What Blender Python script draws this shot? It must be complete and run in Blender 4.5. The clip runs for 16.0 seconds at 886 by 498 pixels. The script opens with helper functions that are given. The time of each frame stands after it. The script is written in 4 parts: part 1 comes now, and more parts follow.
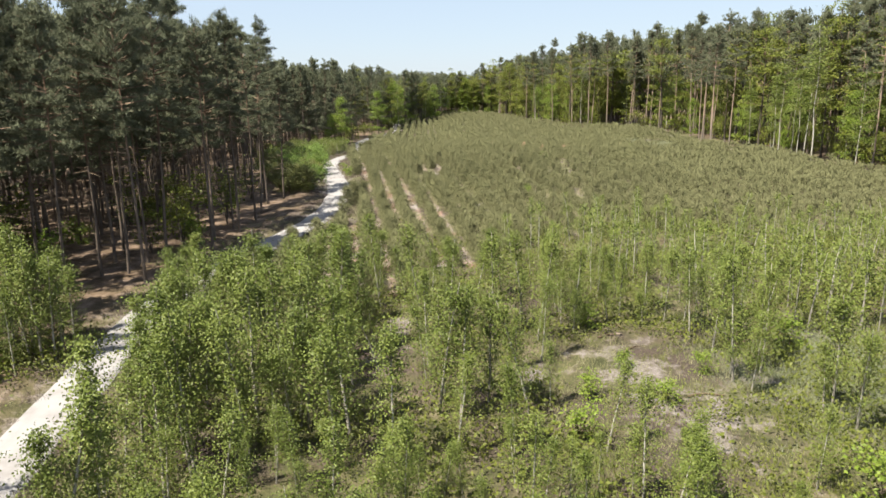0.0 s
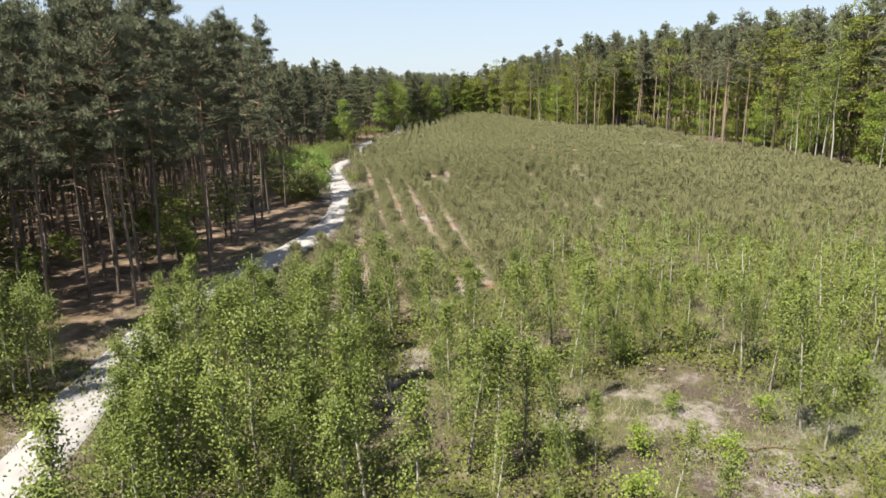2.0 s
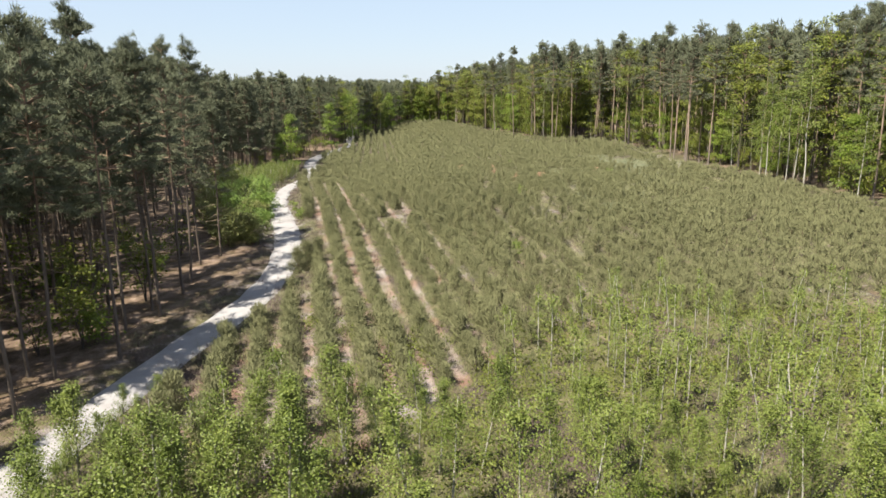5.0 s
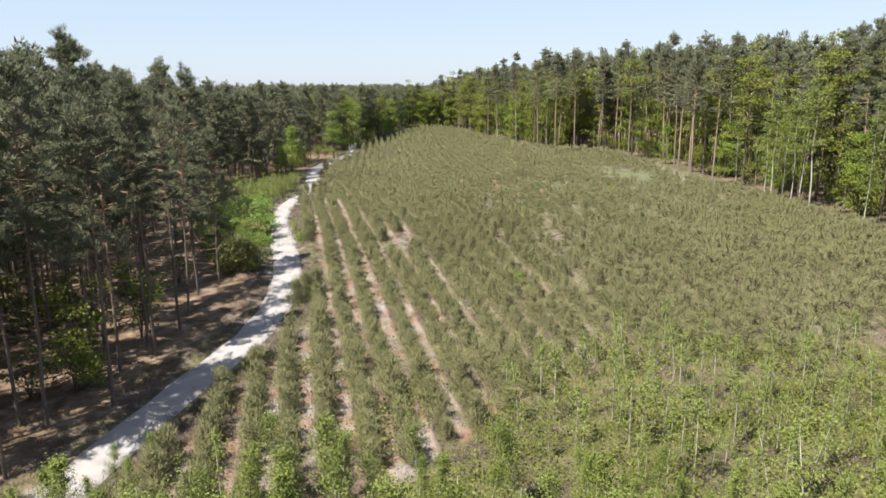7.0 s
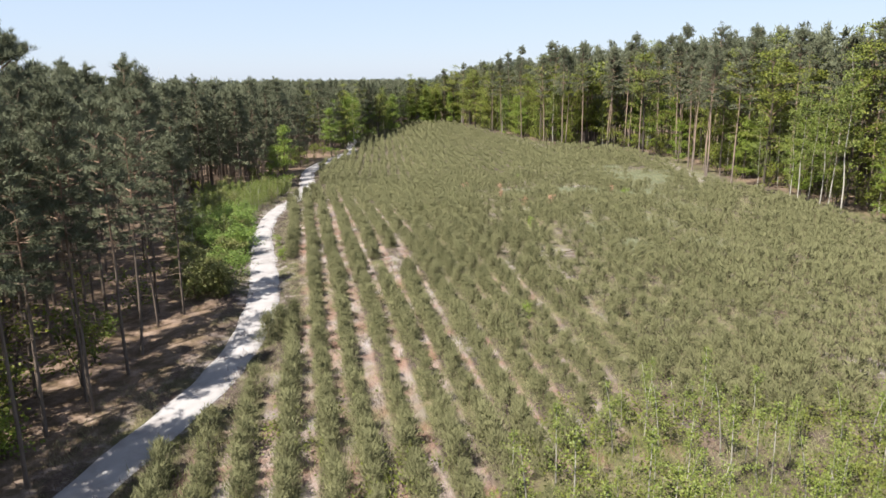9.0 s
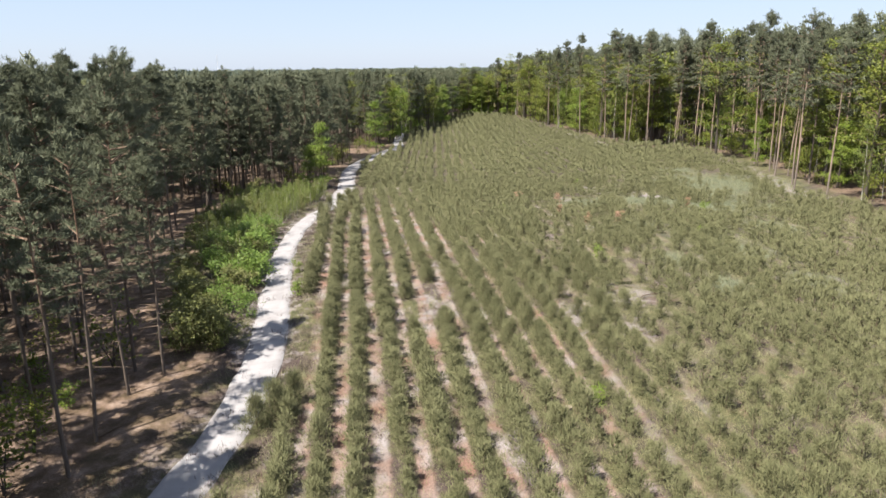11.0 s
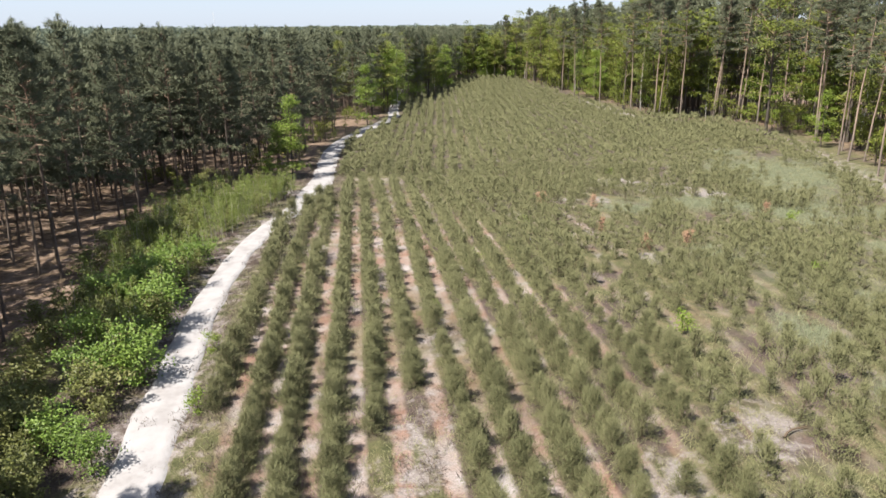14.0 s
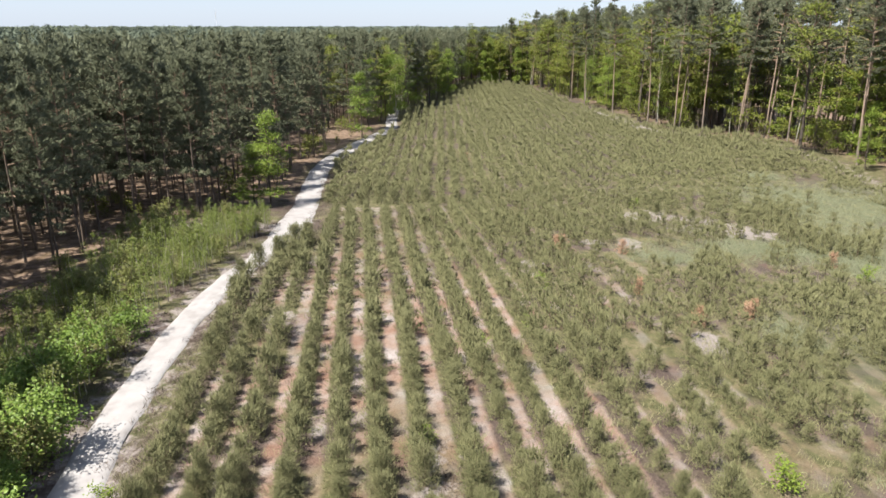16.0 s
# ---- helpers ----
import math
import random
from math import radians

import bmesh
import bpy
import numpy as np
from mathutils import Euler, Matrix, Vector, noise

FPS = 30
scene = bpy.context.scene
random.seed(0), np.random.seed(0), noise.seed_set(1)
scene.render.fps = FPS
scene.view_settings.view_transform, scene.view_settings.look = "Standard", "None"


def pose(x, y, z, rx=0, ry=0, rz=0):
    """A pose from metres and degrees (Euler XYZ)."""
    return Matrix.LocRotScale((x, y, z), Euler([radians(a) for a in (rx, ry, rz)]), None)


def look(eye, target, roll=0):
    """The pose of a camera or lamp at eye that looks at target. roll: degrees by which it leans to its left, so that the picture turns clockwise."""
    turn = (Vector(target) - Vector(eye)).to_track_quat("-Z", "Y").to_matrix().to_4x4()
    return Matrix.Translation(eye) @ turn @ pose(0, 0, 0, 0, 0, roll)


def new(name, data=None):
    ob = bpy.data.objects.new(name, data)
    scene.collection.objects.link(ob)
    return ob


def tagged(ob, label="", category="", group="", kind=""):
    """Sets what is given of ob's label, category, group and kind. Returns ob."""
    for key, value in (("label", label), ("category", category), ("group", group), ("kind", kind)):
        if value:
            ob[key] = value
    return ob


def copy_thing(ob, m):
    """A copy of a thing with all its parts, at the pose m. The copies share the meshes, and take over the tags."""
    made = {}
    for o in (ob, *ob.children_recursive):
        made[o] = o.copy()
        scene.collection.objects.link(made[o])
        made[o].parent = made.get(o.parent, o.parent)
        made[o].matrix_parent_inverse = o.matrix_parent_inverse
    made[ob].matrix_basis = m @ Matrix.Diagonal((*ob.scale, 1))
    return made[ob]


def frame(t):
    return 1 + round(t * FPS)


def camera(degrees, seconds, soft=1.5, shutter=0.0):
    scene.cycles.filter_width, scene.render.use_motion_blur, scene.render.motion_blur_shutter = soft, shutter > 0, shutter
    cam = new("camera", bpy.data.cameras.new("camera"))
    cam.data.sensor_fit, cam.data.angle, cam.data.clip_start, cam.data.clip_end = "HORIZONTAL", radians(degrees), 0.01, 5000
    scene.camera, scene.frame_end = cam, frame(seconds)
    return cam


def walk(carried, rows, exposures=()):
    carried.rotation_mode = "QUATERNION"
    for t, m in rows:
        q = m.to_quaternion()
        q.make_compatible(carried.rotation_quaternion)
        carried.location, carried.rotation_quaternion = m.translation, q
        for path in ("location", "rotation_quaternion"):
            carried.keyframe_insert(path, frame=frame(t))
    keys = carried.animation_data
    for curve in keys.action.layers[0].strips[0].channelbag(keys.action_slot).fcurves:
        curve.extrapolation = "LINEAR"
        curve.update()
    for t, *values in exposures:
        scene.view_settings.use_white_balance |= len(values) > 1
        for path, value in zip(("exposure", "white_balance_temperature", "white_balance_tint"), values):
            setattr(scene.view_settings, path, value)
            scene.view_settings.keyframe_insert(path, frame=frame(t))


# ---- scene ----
cam = camera(65.0, 16.0, soft=1.6)

PATH = [
    (0, (1.452, -5.477, 8.572), (1.309, -3.535, 8.115), -1.0),
    (0.5, (1.31, -5.122, 8.606), (1.166, -3.18, 8.15), -0.9),
    (1, (1.092, -4.55, 8.768), (0.946, -2.608, 8.312), -1.0),
    (1.5, (0.82, -3.701, 8.852), (0.674, -1.76, 8.396), -1.0),
    (2, (0.498, -2.559, 8.802), (0.353, -0.617, 8.346), -1.1),
    (2.5, (0.222, -1.186, 8.786), (0.118, 0.758, 8.33), -1.1),
    (3, (-0.126, 0.397, 8.786), (-0.132, 2.343, 8.327), -1.0),
    (3.5, (-0.32, 2.179, 8.714), (-0.327, 4.126, 8.255), -1.0),
    (4, (-0.371, 3.809, 8.864), (-0.379, 5.755, 8.404), -1.0),
    (4.5, (-0.327, 4.287, 9.585), (-0.336, 6.233, 9.126), -0.9),
    (5, (-0.338, 4.179, 10.769), (-0.348, 6.127, 10.314), -0.9),
    (7.5, (-0.173, 6.332, 12.618), (-0.191, 8.279, 12.162), -0.7),
    (8, (-0.059, 7.99, 12.685), (-0.078, 9.937, 12.225), -0.7),
    (8.2, (-0.011, 8.682, 12.655), (-0.032, 10.629, 12.198), -0.8),
    (10.3, (0.437, 17.137, 13.61), (0.343, 19.07, 13.105), -0.6),
    (10.5, (0.399, 18.216, 13.635), (0.251, 20.146, 13.133), -0.8),
    (11, (0.233, 21.155, 13.677), (0.058, 23.083, 13.173), -0.7),
    (11.5, (0.047, 24.215, 13.692), (-0.131, 26.142, 13.186), -0.7),
    (12, (-0.129, 27.278, 13.743), (-0.308, 29.193, 13.193), -0.7),
    (12.5, (-0.415, 30.347, 13.777), (-0.594, 32.242, 13.165), -0.7),
    (13, (-0.634, 33.443, 13.733), (-0.815, 35.339, 13.122), -0.7),
    (13.5, (-0.939, 36.426, 13.644), (-1.12, 38.322, 13.032), -0.6),
    (14, (-1.164, 39.435, 13.761), (-1.343, 41.33, 13.149), -0.5),
    (14.5, (-1.406, 42.396, 13.941), (-1.584, 44.291, 13.328), -0.4),
    (15, (-1.719, 45.468, 13.877), (-1.898, 47.363, 13.263), -0.3),
    (15.5, (-1.895, 48.137, 14.16), (-2.075, 50.033, 13.547), -0.1),
    (16, (-1.916, 49.58, 14.304), (-2.099, 51.476, 13.694), 0.0),
]
TINTS = [(0, 1.75, 6620, 7), (5, 1.75, 6560, 7.5), (8, 1.73, 6390, 10.5), (11.5, 1.73, 6270, 11.5), (16, 1.75, 6340, 10)]
walk(cam, [(t, look(eye, target, roll)) for t, eye, target, roll in PATH], TINTS)

# ---- light ----
SUN_FROM = Vector((-0.75, -0.66, 0)).normalized()
SUN_EL = radians(59)
world = bpy.data.worlds.new("sky")
scene.world = world
world.use_nodes = True
wn, wl = world.node_tree.nodes, world.node_tree.links
sky = wn.new("ShaderNodeTexSky")
sky.sky_type = "NISHITA"
sky.sun_disc = False
sky.sun_elevation = SUN_EL
sky.sun_rotation = math.atan2(SUN_FROM.x, SUN_FROM.y)
sky.air_density, sky.dust_density, sky.ozone_density = 1.0, 0.4, 2.2
haze = wn.new("ShaderNodeMix")
haze.data_type = "RGBA"
haze.inputs[0].default_value = 0.72
haze.inputs[7].default_value = (4.05, 4.7, 5.85, 1)
wl.new(sky.outputs[0], haze.inputs[6])
wl.new(haze.outputs[2], wn["Background"].inputs[0])
wn["Background"].inputs[1].default_value = 0.05
sun_data = bpy.data.lights.new("sun", "SUN")
sun_data.energy, sun_data.angle, sun_data.color = 5.0, radians(0.5), (1.0, 0.93, 0.80)
sun = new("sun", sun_data)
to_sun = Vector((SUN_FROM.x * math.cos(SUN_EL), SUN_FROM.y * math.cos(SUN_EL), math.sin(SUN_EL)))
sun.matrix_world = look(to_sun * 60, (0, 0, 0))
scene.view_settings.exposure = 1.75

# ---- materials ----


def node_mat(name, roughness=0.8):
    m = bpy.data.materials.new(name)
    m.use_nodes = True
    b = m.node_tree.nodes["Principled BSDF"]
    b.inputs["Roughness"].default_value = roughness
    b.inputs["Specular IOR Level"].default_value = 0.25
    return m, m.node_tree.nodes, m.node_tree.links, b


def ramp(n, l, source, stops):
    r = n.new("ShaderNodeValToRGB")
    e = r.color_ramp.elements
    while len(e) < len(stops):
        e.new(0.5)
    for k, (p, c) in enumerate(stops):
        e[k].position = p
        e[k].color = (*c, 1) if len(c) == 3 else c
    l.new(source, r.inputs[0])
    return r.outputs[0]


def noise_tex(n, l, coord, scale, detail=4.0, rough=0.6):
    t = n.new("ShaderNodeTexNoise")
    t.inputs["Scale"].default_value, t.inputs["Detail"].default_value, t.inputs["Roughness"].default_value = scale, detail, rough
    l.new(coord, t.inputs["Vector"])
    return t.outputs["Fac"]


def math_node(n, l, op, a, b=None, c=None, clamp=False):
    t = n.new("ShaderNodeMath")
    t.operation, t.use_clamp = op, clamp
    for k, v in enumerate((a, b, c)):
        if v is None:
            continue
        if isinstance(v, (int, float)):
            t.inputs[k].default_value = v
        else:
            l.new(v, t.inputs[k])
    return t.outputs[0]


def mix_col(n, l, fac, a, b):
    t = n.new("ShaderNodeMix")
    t.data_type = "RGBA"
    for k, v in ((0, fac), (6, a), (7, b)):
        if isinstance(v, (int, float)):
            t.inputs[k].default_value = v
        elif isinstance(v, tuple):
            t.inputs[k].default_value = (*v, 1)
        else:
            l.new(v, t.inputs[k])
    return t.outputs[2]


def foliage_mat(name, dark, mid, light, glow=0.3, roughness=0.6, patch=0.5, vary=0.5, gloss=0.25, lift=0.5):
    """Leaves or needles: each blade and each plant has its own tone, some sunlight shines through, and the blades turn part of their face upwards."""
    m, n, l, b = node_mat(name, roughness)
    geo, info = n.new("ShaderNodeNewGeometry"), n.new("ShaderNodeObjectInfo")
    cloud = noise_tex(n, l, geo.outputs["Position"], patch, 3)
    b.inputs["Specular IOR Level"].default_value = gloss
    flat, tip = n.new("ShaderNodeVectorMath"), n.new("ShaderNodeVectorMath")
    flat.operation, tip.operation = "MULTIPLY_ADD", "NORMALIZE"
    flat.inputs[1].default_value, flat.inputs[2].default_value = (1 - lift,) * 3, (0, 0, lift)
    l.new(geo.outputs["Normal"], flat.inputs[0])
    l.new(flat.outputs[0], tip.inputs[0])
    l.new(tip.outputs[0], b.inputs["Normal"])
    v = math_node(n, l, "MULTIPLY_ADD", geo.outputs["Random Per Island"], vary, 0.25 - 0.5 * vary)
    v = math_node(n, l, "MULTIPLY_ADD", info.outputs["Random"], 0.25, v)
    v = math_node(n, l, "MULTIPLY_ADD", cloud, 0.5, v)
    v = math_node(n, l, "SUBTRACT", v, 0.12)
    col = ramp(n, l, v, [(0.1, dark), (0.5, mid), (0.92, light)])
    l.new(col, b.inputs["Base Color"])
    tr = n.new("ShaderNodeBsdfTranslucent")
    l.new(col, tr.inputs["Color"])
    mx = n.new("ShaderNodeMixShader")
    mx.inputs[0].default_value = glow
    l.new(b.outputs[0], mx.inputs[1])
    l.new(tr.outputs[0], mx.inputs[2])
    l.new(mx.outputs[0], n["Material Output"].inputs[0])
    return m


def bark_mat(name, low, high, at, spread, scale=6.0):
    """Bark whose tone changes with the height above the root."""
    m, n, l, b = node_mat(name, 0.9)
    tc = n.new("ShaderNodeTexCoord")
    sep = n.new("ShaderNodeSeparateXYZ")
    l.new(tc.outputs["Object"], sep.inputs[0])
    mp = n.new("ShaderNodeMapping")
    mp.inputs["Scale"].default_value = (1, 1, 0.25)
    l.new(tc.outputs["Object"], mp.inputs["Vector"])
    f = noise_tex(n, l, mp.outputs[0], scale, 6, 0.7)
    h = math_node(n, l, "MULTIPLY_ADD", sep.outputs["Z"], 1 / spread, -at / spread + 0.0)
    h = math_node(n, l, "MULTIPLY_ADD", f, 0.6, h, clamp=True)
    h = math_node(n, l, "SUBTRACT", h, 0.3, clamp=True)
    base = mix_col(n, l, h, low, high)
    tone = ramp(n, l, f, [(0.3, (0.45, 0.43, 0.42)), (0.7, (1, 1, 1))])
    t = n.new("ShaderNodeMix")
    t.data_type, t.blend_type = "RGBA", "MULTIPLY"
    t.inputs[0].default_value = 0.8
    l.new(base, t.inputs[6])
    l.new(tone, t.inputs[7])
    l.new(t.outputs[2], b.inputs["Base Color"])
    bump = n.new("ShaderNodeBump")
    bump.inputs["Strength"].default_value, bump.inputs["Distance"].default_value = 0.7, 0.03
    l.new(f, bump.inputs["Height"])
    l.new(bump.outputs[0], b.inputs["Normal"])
    return m


M_NEEDLE = foliage_mat("pine_needles", (0.046, 0.05, 0.03), (0.089, 0.098, 0.062), (0.132, 0.139, 0.091), 0.05, 0.7, 0.3, 0.28, 0.08, 0.12)
# needles of the horizon woods: distance haze is mixed into the colour, bluer and paler
M_NEEDLE_HAZED = foliage_mat("hazed_pine_needles", (0.052, 0.065, 0.049), (0.093, 0.113, 0.083), (0.133, 0.155, 0.114), 0.15, 0.7, 0.06, 0.3, 0.1, 0.45)
M_YOUNG = foliage_mat("young_pine_needles", (0.057, 0.061, 0.029), (0.105, 0.106, 0.052), (0.151, 0.147, 0.078), 0.2, 0.7, 0.45, 0.42, 0.1, 0.45)
M_RUST = foliage_mat("dead_needles", (0.150, 0.078, 0.045), (0.240, 0.140, 0.088), (0.300, 0.200, 0.135), 0.2)
M_BIRCH = foliage_mat("birch_leaves", (0.043, 0.062, 0.009), (0.092, 0.119, 0.022), (0.158, 0.182, 0.044), 0.24, 0.5, 0.6, 0.5, 0.25, 0.28)
M_BRIGHT = foliage_mat("fresh_leaves", (0.059, 0.093, 0.01), (0.116, 0.163, 0.019), (0.171, 0.217, 0.036), 0.3, 0.5, 0.4, 0.5, 0.25, 0.4)
M_LUSH = foliage_mat("lush_leaves", (0.048, 0.082, 0.013), (0.098, 0.153, 0.025), (0.164, 0.226, 0.045), 0.3, 0.5, 0.5, 0.5, 0.25, 0.4)
M_OAK = foliage_mat("oak_leaves", (0.047, 0.062, 0.008), (0.102, 0.121, 0.016), (0.167, 0.172, 0.027), 0.28, 0.5, 0.3, 0.5, 0.25, 0.35)
M_SHRUB = foliage_mat("shrub_leaves", (0.058, 0.067, 0.017), (0.106, 0.114, 0.032), (0.158, 0.157, 0.053), 0.3, 0.5, 0.4, 0.5, 0.25, 0.4)
M_SCRUB = foliage_mat("scrub_leaves", (0.05, 0.063, 0.01), (0.098, 0.112, 0.018), (0.153, 0.163, 0.035), 0.34, 0.5, 0.5, 0.5, 0.25, 0.4)
M_GRASS = foliage_mat("dry_grass", (0.096, 0.098, 0.044), (0.174, 0.165, 0.088), (0.252, 0.232, 0.146), 0.25, 0.7, 0.3, 0.5, 0.25, 0.5)
M_MEADOW = foliage_mat("meadow_grass", (0.087, 0.101, 0.056), (0.136, 0.147, 0.09), (0.185, 0.191, 0.127), 0.25, 0.7, 0.3, 0.5, 0.25, 0.5)
M_HEATHER = foliage_mat("heather_twigs", (0.038, 0.027, 0.022), (0.091, 0.069, 0.057), (0.162, 0.129, 0.109), 0.1, 0.8, 0.6)
M_PINEBARK = bark_mat("pine_bark", (0.128, 0.103, 0.086), (0.262, 0.168, 0.110), 6.5, 5.0)
# paler copy of the pine bark, with sunlight on the trunks in its colour
M_SUNLITBARK = bark_mat("sunlit_pine_bark", (0.185, 0.152, 0.132), (0.345, 0.255, 0.198), 2.5, 5.0)
M_BRANCH = bark_mat("branch_bark", (0.150, 0.108, 0.080), (0.185, 0.125, 0.088), 7, 5)
M_BIRCHBARK = bark_mat("birch_bark", (0.260, 0.242, 0.211), (0.434, 0.415, 0.372), 0.3, 1.5, 9.0)
M_OAKBARK = bark_mat("oak_bark", (0.074, 0.062, 0.053), (0.093, 0.077, 0.062), 3, 4)
M_TWIG = bark_mat("stem_bark", (0.112, 0.081, 0.056), (0.124, 0.093, 0.062), 0.5, 1)

# ---- the lie of the land ----


def ground_z(x, y):
    x, y = np.asarray(x, float), np.asarray(y, float)
    s = np.clip((y - 85) / 55, 0, 1)
    s = s * s * (3 - 2 * s)
    return -1.6 + 2.3 * np.exp(-((x - 2) / 28) ** 2 - ((y - 65) / 38) ** 2) - 0.7 * s


ROAD = [(-9.5, -30), (-10.6, -5), (-11.4, 5), (-12.0, 11.3), (-12.8, 15.6), (-13.6, 20), (-14.1, 24), (-13.5, 29), (-12.4, 34.5),
        (-11.0, 39.7), (-10.7, 45), (-11.6, 51.7), (-13.8, 59.6), (-17.2, 72), (-18.7, 80), (-19.3, 87), (-19.0, 94), (-18.9, 100), (-19.8, 105), (-20.5, 110),
        (-21.8, 116), (-23.0, 122), (-24.7, 131), (-25.2, 139), (-24.6, 148), (-23.8, 156), (-22.5, 164), (-22.5, 170), (-24.2, 179), (-26, 196), (-29, 215), (-34, 300)]
ROAD_Y = np.array([p[1] for p in ROAD], float)
ROAD_X = np.array([p[0] for p in ROAD], float)


def smooth_line(ys, xs, step=0.4):
    """A smooth line through the points, x over y."""
    y = np.arange(ys[0], ys[-1], step)
    x = np.interp(y, ys, xs)
    k = np.hanning(17)
    pad = np.pad(x, 8, mode="edge")
    return y, np.convolve(pad, k / k.sum(), "valid")


RY, RX = smooth_line(ROAD_Y, ROAD_X)
RX = RX + 0.32 * np.interp(RY, [42, 55, 78, 95], [0, 1, 1, 0])


def road_x(y):
    return np.interp(y, RY, RX)


# below y 24 the left wood is unseen, added to shade floor and track
LEFT_Y = [-60, 20, 24, 27.5, 31, 50, 56, 65, 80, 95, 101, 104, 109, 116, 124, 140, 165, 185, 215, 262, 300]
LEFT_X = [-21.5, -21.5, -21.5, -20, -15.6, -15.6, -18.5, -23, -28.5, -32.5, -33.5, -33, -27, -25.5, -26, -27, -25.5, -23.5, -20, -15, -15]
RIGHT_Y = [-60, 60, 75, 85, 103, 112, 130, 140, 152, 159, 164, 170, 189, 203, 215, 240, 262, 300]
RIGHT_X = [47, 45, 43, 40.8, 40, 38.5, 41, 41.5, 40, 37, 30, 23, 19.5, 15.5, 13, 7, 1, 1]
BACK_Y = 262


def left_edge(y):
    return np.interp(y, LEFT_Y, LEFT_X)


def right_edge(y):
    return np.interp(y, RIGHT_Y, RIGHT_X)


ROW, SLOPE, ROW_AT = 1.51, 0.215, 0.625
ROW_B, SLOPE_B, ROW_B_AT = 1.53, 0.10, -17.435


def block_edge(x):
    """Where the second planting begins, behind a narrow cross ride."""
    return np.interp(x, [-20, -7, 0, 10, 16, 40], [110, 112.3, 117.5, 122, 126.5, 140])


def row_phase(x, y):
    """0 on a planted row, 0.5 in the middle of the furrow beside it."""
    x, y = np.asarray(x), np.asarray(y)
    u = np.where(y < block_edge(x), (x + SLOPE * (y - 60) - ROW_AT) / ROW, (x + SLOPE_B * (y - 128) - ROW_B_AT) / ROW_B)
    return u - np.floor(u)


rng = np.random.default_rng(7)

# ---- mesh helpers: geometry is V (points), T (triangles), M (material slots) ----


def join(*gs):
    v, t, m, o = [], [], [], 0
    for g in gs:
        v.append(g[0])
        t.append(g[1] + o)
        m.append(g[2])
        o += len(g[0])
    return np.concatenate(v), np.concatenate(t), np.concatenate(m)


def geo_mesh(name, g, mats, smooth=False):
    v, t, mi = g
    me = bpy.data.meshes.new(name)
    me.vertices.add(len(v))
    me.vertices.foreach_set("co", np.ascontiguousarray(v, np.float32).ravel())
    me.loops.add(len(t) * 3)
    me.loops.foreach_set("vertex_index", np.ascontiguousarray(t, np.int32).ravel())
    me.polygons.add(len(t))
    me.polygons.foreach_set("loop_start", np.arange(0, len(t) * 3, 3, dtype=np.int32))
    me.polygons.foreach_set("material_index", np.ascontiguousarray(mi, np.int32))
    me.polygons.foreach_set("use_smooth", np.full(len(t), smooth, bool))
    for m in mats:
        me.materials.append(m)
    me.update(calc_edges=True)
    me.validate()
    return me


def unit(a):
    return a / np.maximum(np.linalg.norm(a, axis=-1, keepdims=True), 1e-9)


def tube(points, radii, sides=6, slot=0):
    p, r = np.asarray(points, float), np.asarray(radii, float)
    d = unit(np.gradient(p, axis=0))
    a = unit(np.cross(d, np.where(np.abs(d[:, 2:]) > 0.9, [[1.0, 0, 0]], [[0, 0, 1.0]])))
    b = np.cross(d, a)
    ang = np.linspace(0, 2 * np.pi, sides, endpoint=False)
    v = p[:, None] + r[:, None, None] * (np.cos(ang)[None, :, None] * a[:, None] + np.sin(ang)[None, :, None] * b[:, None])
    t = []
    for i in range(len(p) - 1):
        for k in range(sides):
            q = (k + 1) % sides
            t += [(i * sides + k, i * sides + q, (i + 1) * sides + q), (i * sides + k, (i + 1) * sides + q, (i + 1) * sides + k)]
    t = np.array(t)
    return v.reshape(-1, 3), t, np.full(len(t), slot)


def tubes(starts, ends, r0, r1, slot=0):
    """Many straight three-sided twigs."""
    s, e = np.asarray(starts, float), np.asarray(ends, float)
    n = len(s)
    d = unit(e - s)
    a = unit(np.cross(d, np.array([0.3, 0.5, 0.81])))
    b = np.cross(d, a)
    v = []
    for q, r in ((s, r0), (e, r1)):
        for k in range(3):
            w = 2 * np.pi * k / 3
            v.append(q + np.reshape(np.broadcast_to(r, n), (n, 1)) * (math.cos(w) * a + math.sin(w) * b))
    v = np.stack(v, 1).reshape(-1, 3)
    f = np.array([(0, 1, 4), (0, 4, 3), (1, 2, 5), (1, 5, 4), (2, 0, 3), (2, 3, 5)])
    t = (np.arange(n)[:, None, None] * 6 + f).reshape(-1, 3)
    return v, t, np.full(len(t), slot)


def leaves(p, d, length, width, slot=0):
    """Pointed leaves: a folded rhombus each."""
    n = len(p)
    s = unit(np.cross(d, unit(rng.normal(size=(n, 3)))))
    up = np.cross(s, d)
    L, W = np.reshape(np.broadcast_to(length, n), (n, 1)), np.reshape(np.broadcast_to(width, n), (n, 1))
    mid = p + d * L * 0.45
    v = np.stack([p, mid + s * W / 2 + up * W * 0.18, p + d * L, mid - s * W / 2 + up * W * 0.18], 1).reshape(-1, 3)
    f = np.array([(0, 1, 2), (0, 2, 3)])
    t = (np.arange(n)[:, None, None] * 4 + f).reshape(-1, 3)
    return v, t, np.full(len(t), slot)


